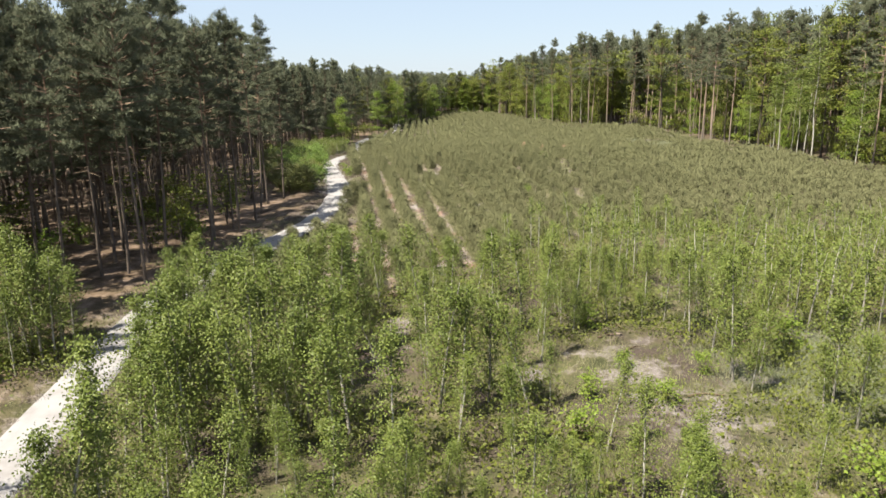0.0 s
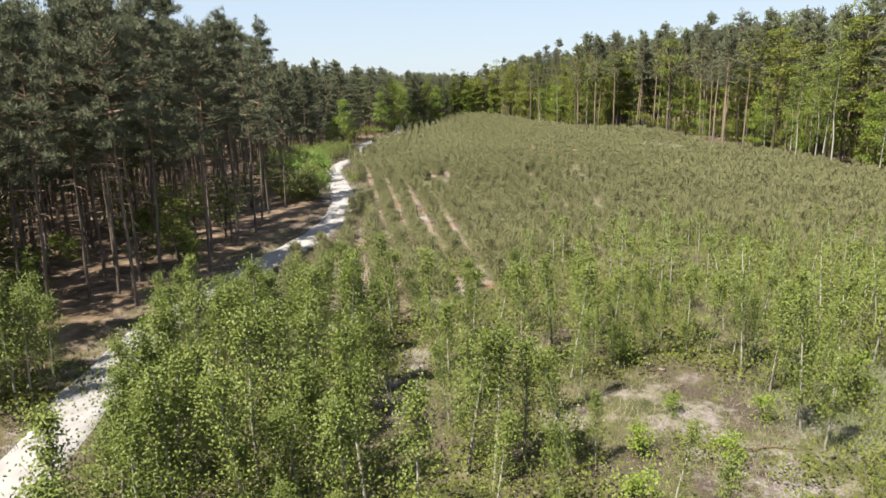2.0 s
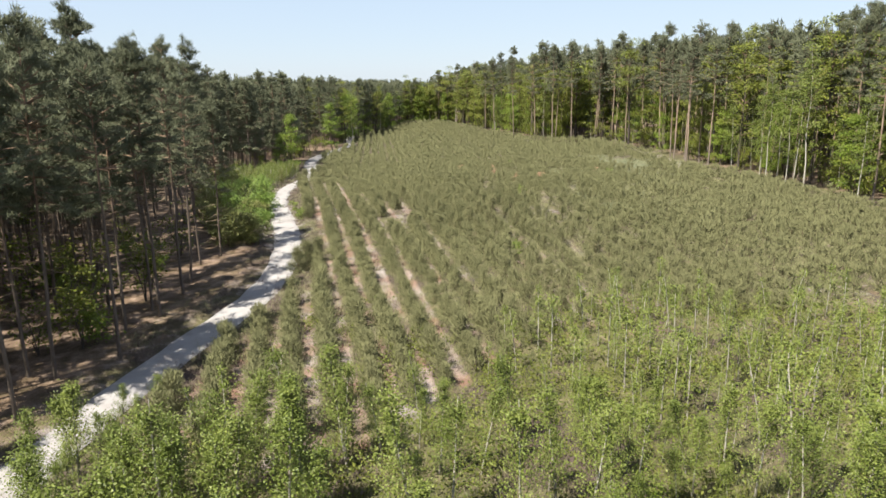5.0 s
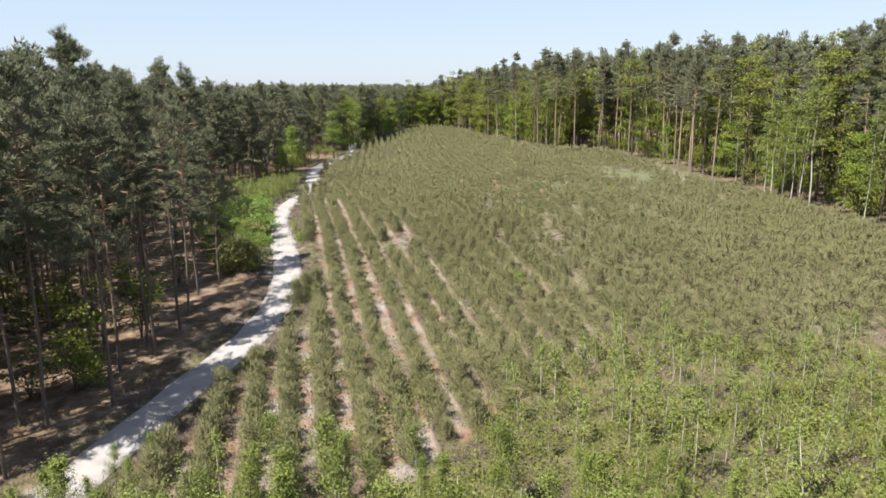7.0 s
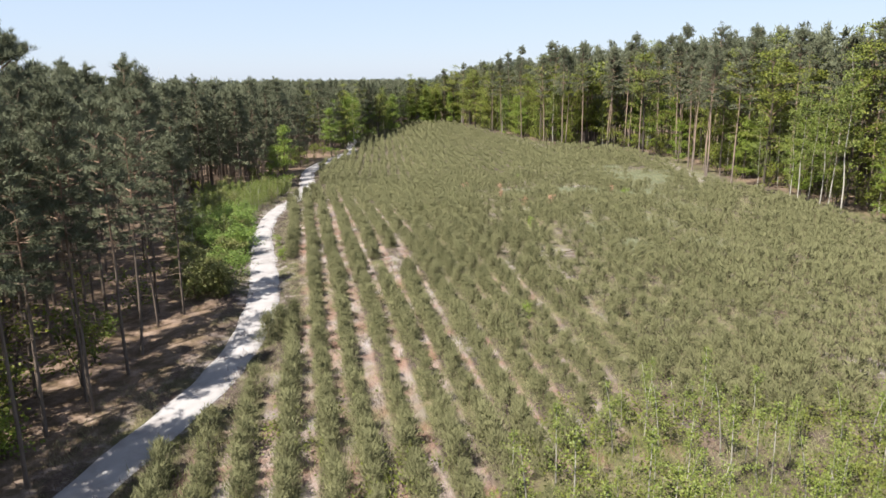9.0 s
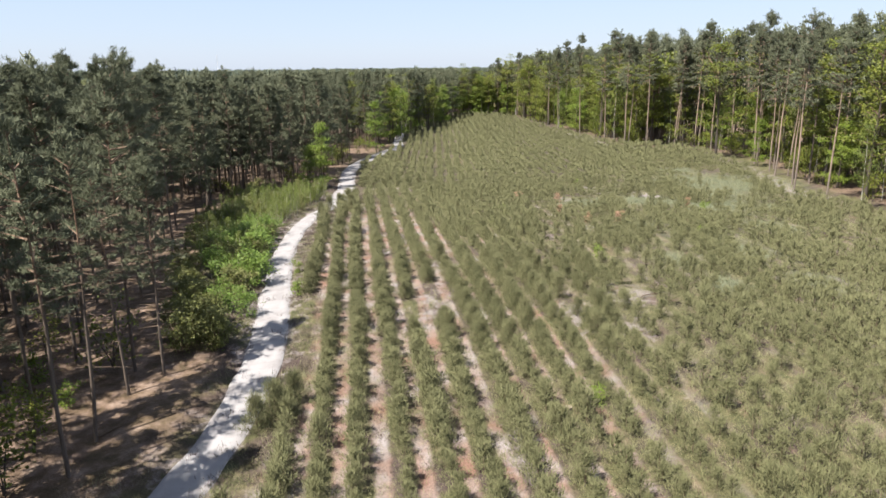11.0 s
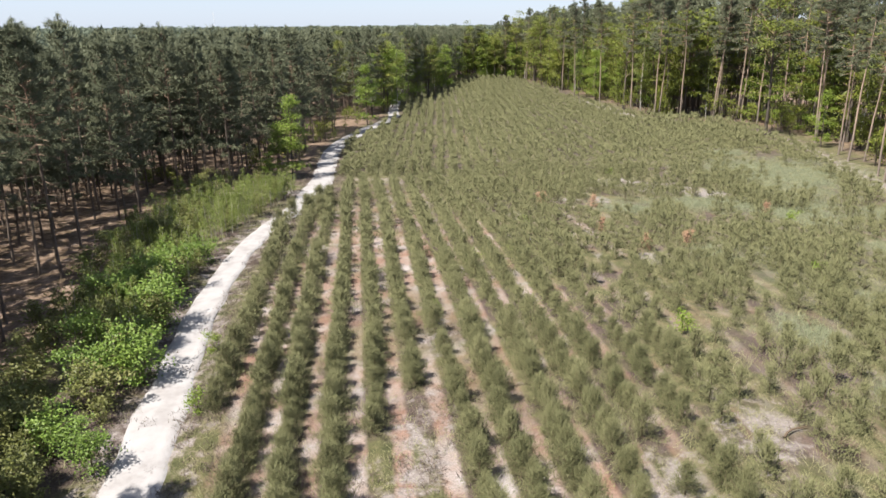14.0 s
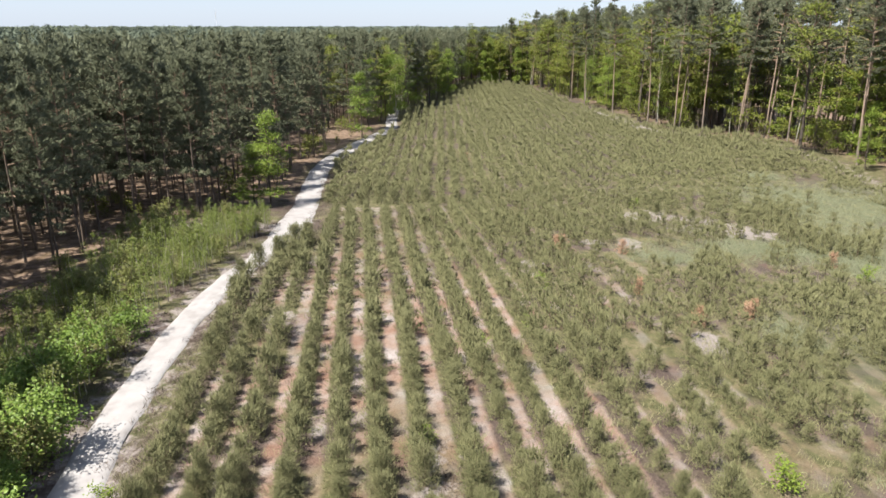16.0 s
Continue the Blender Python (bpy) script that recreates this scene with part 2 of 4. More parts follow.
def blades(p, d, length, width, slot=0):
    """Needle sprays and grass: a thin triangle each."""
    n = len(p)
    s = unit(np.cross(d, unit(rng.normal(size=(n, 3)))))
    L, W = np.reshape(np.broadcast_to(length, n), (n, 1)), np.reshape(np.broadcast_to(width, n), (n, 1))
    v = np.stack([p - s * W / 2, p + s * W / 2, p + d * L], 1).reshape(-1, 3)
    t = np.arange(n * 3).reshape(-1, 3)
    return v, t, np.full(n, slot)


def strew(kinds, which, x, y, z, scale, wide=None):
    """One geometry out of many copies of the given kinds, turned at random."""
    out = []
    for k, g in enumerate(kinds):
        i = np.flatnonzero(which == k)
        if not len(i):
            continue
        a = rng.uniform(0, 2 * np.pi, len(i))
        c, s = np.cos(a)[:, None], np.sin(a)[:, None]
        sc = scale[i][:, None]
        w = sc if wide is None else sc * wide[i][:, None]
        vx, vy, vz = g[0][:, 0], g[0][:, 1], g[0][:, 2]
        v = np.stack([(c * vx - s * vy) * w + x[i][:, None], (s * vx + c * vy) * w + y[i][:, None], vz * sc + z[i][:, None]], -1).reshape(-1, 3)
        t = (g[1][None] + (np.arange(len(i)) * len(g[0]))[:, None, None]).reshape(-1, 3)
        out.append((v, t, np.tile(g[2], len(i))))
    return join(*out)


def part(name, me, parent, label=""):
    ob = new(name, me)
    ob.parent = parent
    return tagged(ob, label)


def plant(name, pieces, label, category, group):
    """A plant standing at the origin: an Empty at its root with its parts."""
    root = new(name)
    root.empty_display_size = 0.2
    for pname, me in pieces:
        part(pname, me, root)
    return tagged(root, label, category, group)


def put(kind, x, y, scale=1.0, turn=0.0, sink=0.05, lean=(0, 0)):
    """A further copy of a plant, or the plant itself the first time."""
    z = float(ground_z(x, y)) - sink
    m = pose(x, y, z, lean[0], lean[1], turn)
    if not kind.get("used"):
        kind["used"] = True
        kind["root"].matrix_basis = m @ Matrix.Scale(scale, 4)
        return kind["root"]
    ob = copy_thing(kind["root"], m)
    ob.scale = (scale, scale, scale)
    return ob

# ---- ground ----


def grid_axis(core, ratio=1.22, reach=3500):
    a = list(core)
    step = a[-1] - a[-2]
    while a[-1] < reach:
        step *= ratio
        a.append(a[-1] + step)
    step = a[1] - a[0]
    while a[0] > -reach:
        step *= ratio
        a.insert(0, a[0] - step)
    return np.array(a)


gx = grid_axis(np.arange(-30, 46, 0.55))
gy = grid_axis(np.concatenate([np.arange(0, 125, 0.55), np.arange(125, 270, 2.0)]))
X, Y = np.meshgrid(gx, gy)
near = (X > -30) & (X < 46) & (Y > 0) & (Y < 125)
bumps = np.array([noise.noise((float(a) * 0.35, float(b) * 0.35, 0)) for a, b in zip(X[near], Y[near])])
bumps2 = np.array([noise.noise((float(a) * 1.3, float(b) * 1.3, 5)) for a, b in zip(X[near], Y[near])])
Z = ground_z(X, Y)
Z[near] += 0.06 * bumps + 0.045 * bumps2
off_road = np.abs(X - road_x(Y))
in_field = (X > road_x(Y) + 2.5) & (X < right_edge(Y) - 1.5) & (Y < BACK_Y) & (Y > np.interp(X, [-4, 3], [24, 33]))
furrow = 0.5 - 0.5 * np.cos(2 * np.pi * row_phase(X, Y))
Z = Z - np.where(in_field & near, 0.07 * furrow, 0)
Z = np.where(off_road < 1.6, Z - 0.10 * np.clip(1.6 - off_road, 0, 0.6) / 0.6, Z)
ny, nx = X.shape
idx = np.arange(ny * nx).reshape(ny, nx)
q = np.stack([idx[:-1, :-1], idx[:-1, 1:], idx[1:, 1:], idx[1:, :-1]], -1).reshape(-1, 4)
tri = np.concatenate([q[:, [0, 1, 2]], q[:, [0, 2, 3]]])

# zones of soil: litter under the trees, bare sand, planted field, meadow
litter = np.clip((np.minimum(np.maximum(left_edge(Y) + 3.0, np.where(Y < 52, road_x(Y) - 0.8, -99)), road_x(Y) - 0.8) - X) / 2, 0, 1) + np.clip((X - right_edge(Y) - 1.0) / 3, 0, 1) + np.clip((Y - BACK_Y) / 3, 0, 1)
litter = np.where(np.abs(X - road_x(Y)) < 4, np.minimum(litter, 1), litter)


def spot(cx, cy, rx, ry):
    return np.clip(1.4 - np.sqrt(((X - cx) / rx) ** 2 + ((Y - cy) / ry) ** 2), 0, 1)


bare = np.clip(1.05 - np.abs(X - road_x(Y)) / 1.6, 0, 1)
verge = np.clip(1.6 - np.abs(X - road_x(Y)) / 1.9, 0, 1) * np.clip((Y - 46) / 6, 0, 1) * np.clip((112 - Y) / 10, 0, 1)
bare = np.maximum(bare, 0.5 * verge)
bare = np.maximum(bare, np.clip(1 - np.abs(X - (road_x(Y) - 2.0)) / 3.2, 0, 1) * np.clip((52 - Y) / 6, 0, 1) * 0.35)
for s in ((-3.9, 59, 1.6, 4), (-13.4, 82, 1.2, 2), (10.2, 109, 2.6, 3.0), (14.0, 106.5, 3.2, 3.4), (16.8, 104.5, 2.4, 2.2), (7, 99, 0.9, 1.8), (4.4, 99, 0.9, 0.9), (-0.3, 92.6, 1, 1), (-15, 110.3, 4.5, 0.6), (-2.5, 123, 0.35, 3.5), (0.6, 122, 0.35, 3.5), (1.5, 118, 2.5, 0.6), (12, 123, 4, 0.6), (7.6, 80, 0.8, 1.6), (7.6, 60.9, 2, 3), (3.9, 57, 1.4, 3.5), (1, 44, 1.2, 2.5), (7, 56, 1.5, 2),
          (6.0, 17.5, 2.2, 3.4), (7.6, 14.2, 2.3, 3.2), (10.5, 16.5, 1.6, 2.2), (2.8, 17.1, 1.2, 1.5), (-4, 68, 1.5, 3), (21, 42, 3, 2), (-2.6, 20, .8, 4), (-1.7, 28, .8, 3)):
    bare = np.maximum(bare, (1.1 if 72 < s[1] < 112 and s[0] > -10 else 0.50 if s[1] < 18 else 0.52) * spot(*s))
strip = np.clip(1 - np.abs(X - (right_edge(Y) - 2.5)) / 3.2, 0, 1) * np.clip((Y - 98) / 8, 0, 1) * np.clip((215 - Y) / 15, 0, 1)
side = np.clip(1.3 - np.abs(Y - 102.6 + 0.04 * (X + 20)) / 1.3, 0, 1) * (X < -18.5) * np.clip((X + 31) / 3, 0, 1)
bare = np.maximum(np.maximum(bare, strip * np.interp(Y, [98, 106, 120, 128, 158, 166, 190, 200], [0.5, 0.8, 0.8, 0.5, 0.45, 0.85, 0.85, 0.5])), side)
meadow = np.maximum(np.maximum(spot(30, 118, 9, 10), spot(22, 99, 5, 5)), np.maximum(spot(13.5, 17.5, 4, 5), spot(17, 80, 5, 10) * 0.6))
meadow = np.maximum(meadow, spot(26, 108, 5, 6) * 0.8)
PALE = ((22.1, 93.8, 2.6, 3.0), (24.7, 85.4, 2.4, 3.2), (12.5, 69.6, 1.5, 2.2), (14.1, 63.7, 1.6, 2.0), (16.0, 99.9, 2.8, 2.0), (9.0, 95.0, 2.2, 1.6), (18.5, 74.0, 2.0, 2.4), (27.0, 132.0, 3.0, 3.0), (20.5, 66.0, 2.2, 2.6), (12.0, 82.0, 1.6, 2.0), (30.0, 97.0, 3.0, 3.5))
for s in PALE:
    meadow = np.maximum(meadow, spot(*s) * 0.75)
field = in_field * np.interp(X, [3, 8], [1, 0.35]) * np.interp(Y, [84, 100], [1, 0.45])
ground_me = geo_mesh("ground", (np.stack([X, Y, Z], -1).reshape(-1, 3), tri, np.zeros(len(tri), int)), [], True)
for key, val in (("litter", litter), ("bare", bare), ("meadow", meadow), ("planted", field), ("second", (Y > block_edge(X)).astype(float))):
    at = ground_me.attributes.new(key, "FLOAT", "POINT")
    at.data.foreach_set("value", np.ascontiguousarray(np.clip(val, 0, 1), np.float32).ravel())


def ground_mat():
    m, n, l, b = node_mat("sandy_soil", 0.95)
    pos = n.new("ShaderNodeNewGeometry").outputs["Position"]
    zone = {}
    for key in ("litter", "bare", "meadow", "planted", "second"):
        a = n.new("ShaderNodeAttribute")
        a.attribute_name = key
        zone[key] = a.outputs["Fac"]
    big, mid, fine = noise_tex(n, l, pos, 0.22, 5), noise_tex(n, l, pos, 1.3, 5, 0.65), noise_tex(n, l, pos, 9, 6, 0.7)
    grass = ramp(n, l, mid, [(0.30, (0.038, 0.042, 0.016)), (0.47, (0.070, 0.069, 0.030)), (0.58, (0.106, 0.093, 0.050)), (0.75, (0.150, 0.126, 0.086))])
    heath = ramp(n, l, fine, [(0.3, (0.031, 0.022, 0.018)), (0.7, (0.094, 0.070, 0.061))])
    col = mix_col(n, l, ramp(n, l, big, [(0.46, (0, 0, 0)), (0.58, (1, 1, 1))]), grass, heath)
    # furrows: rusty needle litter and pale pinkish sand between the rows
    sep = n.new("ShaderNodeSeparateXYZ")
    l.new(pos, sep.inputs[0])
    u = math_node(n, l, "MULTIPLY_ADD", sep.outputs["Y"], SLOPE, sep.outputs["X"])
    u = math_node(n, l, "MULTIPLY_ADD", u, 1 / ROW, (-60 * SLOPE - ROW_AT) / ROW)
    w = math_node(n, l, "MULTIPLY_ADD", sep.outputs["Y"], SLOPE_B, sep.outputs["X"])
    w = math_node(n, l, "MULTIPLY_ADD", w, 1 / ROW_B, (-128 * SLOPE_B - ROW_B_AT) / ROW_B)
    pick = math_node(n, l, "GREATER_THAN", zone["second"], 0.5)
    u = math_node(n, l, "MULTIPLY_ADD", pick, math_node(n, l, "SUBTRACT", w, u), u)
    u = math_node(n, l, "MULTIPLY_ADD", mid, 0.25, math_node(n, l, "SUBTRACT", u, 0.125))
    u = math_node(n, l, "FRACT", u)
    gap = math_node(n, l, "SUBTRACT", 0.5, math_node(n, l, "ABSOLUTE", math_node(n, l, "SUBTRACT", u, 0.5)))
    gap = ramp(n, l, gap, [(0.23, (0, 0, 0)), (0.35, (1, 1, 1))])
    soil = ramp(n, l, noise_tex(n, l, pos, 0.55, 4, 0.6), [(0.36, (0.165, 0.084, 0.058)), (0.47, (0.205, 0.138, 0.114)), (0.58, (0.235, 0.194, 0.184)), (0.70, (0.300, 0.278, 0.284))])
    soil = mix_col(n, l, math_node(n, l, "MULTIPLY", fine, 0.5), soil, (0.180, 0.148, 0.125))
    lush = ramp(n, l, noise_tex(n, l, pos, 0.10, 3), [(0.45, (1, 1, 1)), (0.62, (0.4, 0.4, 0.4))])
    g = math_node(n, l, "MULTIPLY", math_node(n, l, "MULTIPLY", gap, zone["planted"]), lush)
    # second planting: shade between rows put into the colour, with less pale sand
    g = math_node(n, l, "MULTIPLY", g, math_node(n, l, "MULTIPLY_ADD", pick, -0.8, 1.0))
    col = mix_col(n, l, g, col, soil)
    col = mix_col(n, l, math_node(n, l, "MULTIPLY", zone["meadow"], 0.85), col, ramp(n, l, mid, [(0.3, (0.066, 0.080, 0.042)), (0.7, (0.118, 0.126, 0.080))]))
    sand = ramp(n, l, fine, [(0.25, (0.110, 0.090, 0.083)), (0.50, (0.190, 0.166, 0.160)), (0.8, (0.262, 0.244, 0.244))])
    k = math_node(n, l, "ADD", zone["bare"], math_node(n, l, "MULTIPLY_ADD", mid, 2.0, -1.0))
    col = mix_col(n, l, ramp(n, l, k, [(0.35, (0, 0, 0)), (0.65, (1, 1, 1))]), col, sand)
    floor = ramp(n, l, mid, [(0.30, (0.056, 0.043, 0.022)), (0.44, (0.104, 0.071, 0.046)), (0.58, (0.168, 0.120, 0.092)), (0.75, (0.250, 0.192, 0.155))])
    dry = ramp(n, l, noise_tex(n, l, pos, 16, 6, 0.75), [(0.34, (0.38, 0.36, 0.34)), (0.62, (1, 1, 1))])
    t = n.new("ShaderNodeMix")
    t.data_type, t.blend_type = "RGBA", "MULTIPLY"
    t.inputs[0].default_value = 0.7
    k2 = math_node(n, l, "MULTIPLY", zone["litter"], math_node(n, l, "SUBTRACT", 1.0, math_node(n, l, "MULTIPLY", zone["bare"], 0.8)))
    l.new(mix_col(n, l, k2, col, floor), t.inputs[6])
    l.new(dry, t.inputs[7])
    l.new(t.outputs[2], b.inputs["Base Color"])
    bump = n.new("ShaderNodeBump")
    bump.inputs["Strength"].default_value, bump.inputs["Distance"].default_value = 0.8, 0.08
    l.new(fine, bump.inputs["Height"])
    l.new(bump.outputs[0], b.inputs["Normal"])
    return m


ground_me.materials.append(ground_mat())
tagged(new("ground", ground_me), "sandy heath soil with dry grass, furrows and needle litter", "ground", kind="structure")


def road_mat():
    m, n, l, b = node_mat("white_sand", 0.95)
    pos = n.new("ShaderNodeNewGeometry").outputs["Position"]
    a, c = noise_tex(n, l, pos, 0.9, 6, 0.65), noise_tex(n, l, pos, 14, 5, 0.7)
    col = ramp(n, l, a, [(0.30, (0.146, 0.136, 0.136)), (0.50, (0.206, 0.198, 0.202)), (0.75, (0.240, 0.236, 0.243))])
    col = mix_col(n, l, math_node(n, l, "MULTIPLY", c, 0.35), col, (0.184, 0.170, 0.168))
    l.new(col, b.inputs["Base Color"])
    bump = n.new("ShaderNodeBump")
    bump.inputs["Strength"].default_value, bump.inputs["Distance"].default_value = 0.6, 0.05
    l.new(math_node(n, l, "ADD", a, math_node(n, l, "MULTIPLY", c, 0.3)), bump.inputs["Height"])
    l.new(bump.outputs[0], b.inputs["Normal"])
    return m


ry = RY[(RY > -30) & (RY < 205)]
rx = road_x(ry)
tang = unit(np.stack([np.gradient(rx), np.gradient(ry)], -1))
side_v = np.stack([tang[:, 1], -tang[:, 0]], -1)
cross = np.array([-1.12, -0.95, -0.6, -0.3, 0, 0.3, 0.6, 0.95, 1.12])
rise = np.array([-0.10, 0.0, -0.015, -0.02, 0.02, -0.02, -0.015, 0.0, -0.10])
rv = []
for i in range(len(ry)):
    base = np.interp(ry[i], [30, 50, 58, 70, 94, 101, 112, 145, 165], [0.9, 0.88, 0.9, 0.74, 0.76, 1.45, 1.1, 1.15, 0.9])
    wl_, wr_ = base + 0.22 * noise.noise((0, ry[i] * 0.35, 1)), base + 0.22 * noise.noise((5, ry[i] * 0.35, 1))
    for c, h in zip(cross, rise):
        w = wl_ if c < 0 else wr_
        px, py = rx[i] + side_v[i, 0] * c * w, ry[i] + side_v[i, 1] * c * w
        rv.append((px, py, float(ground_z(px, py)) + 0.02 + h + 0.02 * noise.noise((px * 0.9, py * 0.9, 3))))
nc = len(cross)
ri = np.arange(len(rv)).reshape(-1, nc)
rq = np.stack([ri[:-1, :-1], ri[:-1, 1:], ri[1:, 1:], ri[1:, :-1]], -1).reshape(-1, 4)
rt = np.concatenate([rq[:, [0, 1, 2]], rq[:, [0, 2, 3]]])
road_me = geo_mesh("road", (np.array(rv), rt, np.zeros(len(rt), int)), [road_mat()], True)
tagged(new("road", road_me), "winding track of pale white sand", "track", kind="structure")

# ---- plants, one function a kind ----


def ball(n):
    return unit(rng.normal(size=(n, 3)))


def pine(h, crown_at, spread, branches, tufts, spray, length, width, sides=6, twigs=True):
    """A tall pine: a long bare trunk and a ragged crown of needle sprays. Returns trunk and crown."""
    nk = 8 if twigs else 3
    k = np.linspace(0, 1, nk)
    wander = np.cumsum(rng.normal(0, 0.05, (nk, 2)), 0) * h / 16
    wander -= wander[0]
    axis = np.column_stack([wander, k * h * 0.97])
    r0 = 0.0066 * h
    trunk = tube(axis, r0 * (1 - 0.88 * k ** 1.1), sides)
    u = np.sort(rng.uniform(0, 1, branches)) ** 0.9
    z = (crown_at + u * (0.97 - crown_at)) * h
    az = np.arange(branches) * 2.4 + rng.normal(0, 0.5, branches)
    prof = np.minimum(1, 0.55 + 1.6 * u) * (1 - u) ** 0.5 + 0.10
    ln = spread * prof * rng.uniform(0.6, 1.15, branches)
    el = np.radians(-8 + 55 * u + rng.normal(0, 8, branches))
    d = np.stack([np.cos(az) * np.cos(el), np.sin(az) * np.cos(el), np.sin(el)], -1)
    s = np.column_stack([np.interp(z, axis[:, 2], axis[:, 0]), np.interp(z, axis[:, 2], axis[:, 1]), z])
    e = s + d * ln[:, None]
    wood = [tubes(s, e, 0.052 * h / 16, 0.014 * h / 16)]
    dead = max(4, branches // (2 if branches > 45 else 5))
    zz = rng.uniform(0.5, 0.98, dead) * crown_at * h
    aa = rng.uniform(0, 6.28, dead)
    ds = np.column_stack([np.interp(zz, axis[:, 2], axis[:, 0]), np.interp(zz, axis[:, 2], axis[:, 1]), zz])
    wood.append(tubes(ds, ds + np.stack([np.cos(aa), np.sin(aa), rng.uniform(-0.3, 0.2, dead)], -1) * rng.uniform(0.4, 1.7, (dead, 1)), 0.026, 0.008))
    f = rng.uniform(0.35, 1.05, (branches, tufts))
    c = s[:, None] + d[:, None] * (ln[:, None] * f)[..., None] + rng.normal(0, 0.17 * spread / 2, (branches, tufts, 3)) * [1, 1, 0.4]
    c = np.concatenate([c.reshape(-1, 3), axis[-1] + np.column_stack([rng.normal(0, 0.12, (8, 2)), np.linspace(-0.06, 0.035, 8) * h])])
    dd = np.concatenate([np.repeat(d, tufts, 0), np.tile([0, 0, 1.0], (8, 1))])
    p = np.repeat(c, spray, 0) + rng.normal(0, 0.30 * length, (len(c) * spray, 3)) * [1, 1, 0.6]
    bd = unit(np.repeat(dd, spray, 0) * 0.5 + [0, 0, 0.45] + rng.normal(0, 0.65, (len(p), 3)))
    crown = blades(p, bd, length * rng.uniform(0.6, 1.2, len(p)), width * rng.uniform(0.7, 1.2, len(p)))
    return trunk, (join(*wood) if twigs else None), crown


def broadleaf(h, trunk_r, crown_at, spread, limbs, clumps, per, leaf, shape=1.0, forks=1, twigs=True, plate=0.65):
    """A leafy tree or bush: limbs that carry uneven clumps of leaves. Returns wood and leaves."""
    wood, boughs, cs = [], [], []
    for fk in range(forks):
        lean = rng.normal(0, 0.028 if forks == 1 else 0.22, 2) * h
        k = np.linspace(0, 1, 6)
        axis = np.column_stack([lean[0] * k ** 1.4 + rng.normal(0, 0.012 * h, 6) * k, lean[1] * k ** 1.4 + rng.normal(0, 0.012 * h, 6) * k, k * h * (0.93 if fk == 0 else rng.uniform(0.6, 0.95))])
        wood.append(tube(axis, trunk_r * (1 - 0.9 * k), 6 if forks == 1 else 4))
        nl = max(3, limbs // forks)
        u = np.sort(rng.uniform(0, 1, nl))
        z = (crown_at + u * (0.9 - crown_at)) * axis[-1, 2]
        az = np.arange(nl) * 2.4 + rng.uniform(0, 6.28) + rng.normal(0, 0.4, nl)
        ln = spread * (np.sin(np.pi * np.clip(0.18 + 0.75 * u, 0, 1)) ** shape) * rng.uniform(0.6, 1.15, nl)
        el = np.radians((20 if plate > 0.5 else 8) + 40 * u + rng.normal(0, 10, nl))
        d = np.stack([np.cos(az) * np.cos(el), np.sin(az) * np.cos(el), np.sin(el)], -1)
        s = np.column_stack([np.interp(z, axis[:, 2], axis[:, 0]), np.interp(z, axis[:, 2], axis[:, 1]), z])
        if twigs:
            boughs.append(tubes(s, s + d * ln[:, None], trunk_r * 0.35, trunk_r * 0.1))
        f = rng.uniform(0.3, 1.08, (nl, clumps))
        cs.append((s[:, None] + d[:, None] * (ln[:, None] * f)[..., None] + rng.normal(0, (0.16 if plate > 0.5 else 0.11) * spread, (nl, clumps, 3)) * [1, 1, plate]).reshape(-1, 3))
        cs.append(axis[-1] + rng.normal(0, 0.12 * spread, (clumps, 3)))
    c = np.concatenate(cs)
    p = np.repeat(c, per, 0) + rng.normal(0, 0.115 * spread + leaf * 0.4, (len(c) * per, 3)) * [1, 1, plate]
    p[:, 2] = np.maximum(p[:, 2], 0.05)
    d = unit(ball(len(p)) * [1, 1, 0.6] + [0, 0, -0.1])
    lv = leaves(p, d, leaf * rng.uniform(0.7, 1.3, len(p)), leaf * 0.75 * rng.uniform(0.7, 1.2, len(p)))
    return join(*wood), (join(*boughs) if twigs else None), lv


def birch_sapling(h, twigs, per, leaf, wood=True):
    """A slim young birch with leaves from near the ground to its tip."""
    k = np.linspace(0, 1, 6)
    lean = rng.normal(0, 0.07, 2) * h
    axis = np.column_stack([lean[0] * k ** 1.5 + rng.normal(0, 0.015, 6) * k, lean[1] * k ** 1.5 + rng.normal(0, 0.015, 6) * k, k * h])
    trunk = tube(axis, 0.011 * h * (1 - 0.85 * k) + 0.003, 5)
    u = np.sort(rng.uniform(0, 1, twigs))
    z = (0.16 + 0.82 * u ** 0.9) * h
    az = np.arange(twigs) * 2.4 + rng.normal(0, 0.9, twigs)
    ln = h * 0.275 * np.minimum(1, 0.6 + 2.2 * u) * (1 - u) ** 0.7 * rng.uniform(0.3, 1.35, twigs) + 0.12
    el = np.radians(42 + 25 * u + rng.normal(0, 10, twigs))
    d = np.stack([np.cos(az) * np.cos(el), np.sin(az) * np.cos(el), np.sin(el)], -1)
    s = np.column_stack([np.interp(z, axis[:, 2], axis[:, 0]), np.interp(z, axis[:, 2], axis[:, 1]), z])
    tw = tubes(s, s + d * ln[:, None], 0.008, 0.003)
    f = rng.uniform(0.2, 1.1, (twigs, per))
    p = (s[:, None] + d[:, None] * (ln[:, None] * f)[..., None] + rng.normal(0, 0.115, (twigs, per, 3)) * [1, 1, 0.8]).reshape(-1, 3)
    dd = unit(ball(len(p)) * [1, 1, 0.7] + [0, 0, -0.25])
    return trunk, (tw if wood else None), leaves(p, dd, leaf * rng.uniform(0.7, 1.3, len(p)), leaf * 0.8 * rng.uniform(0.7, 1.2, len(p)))


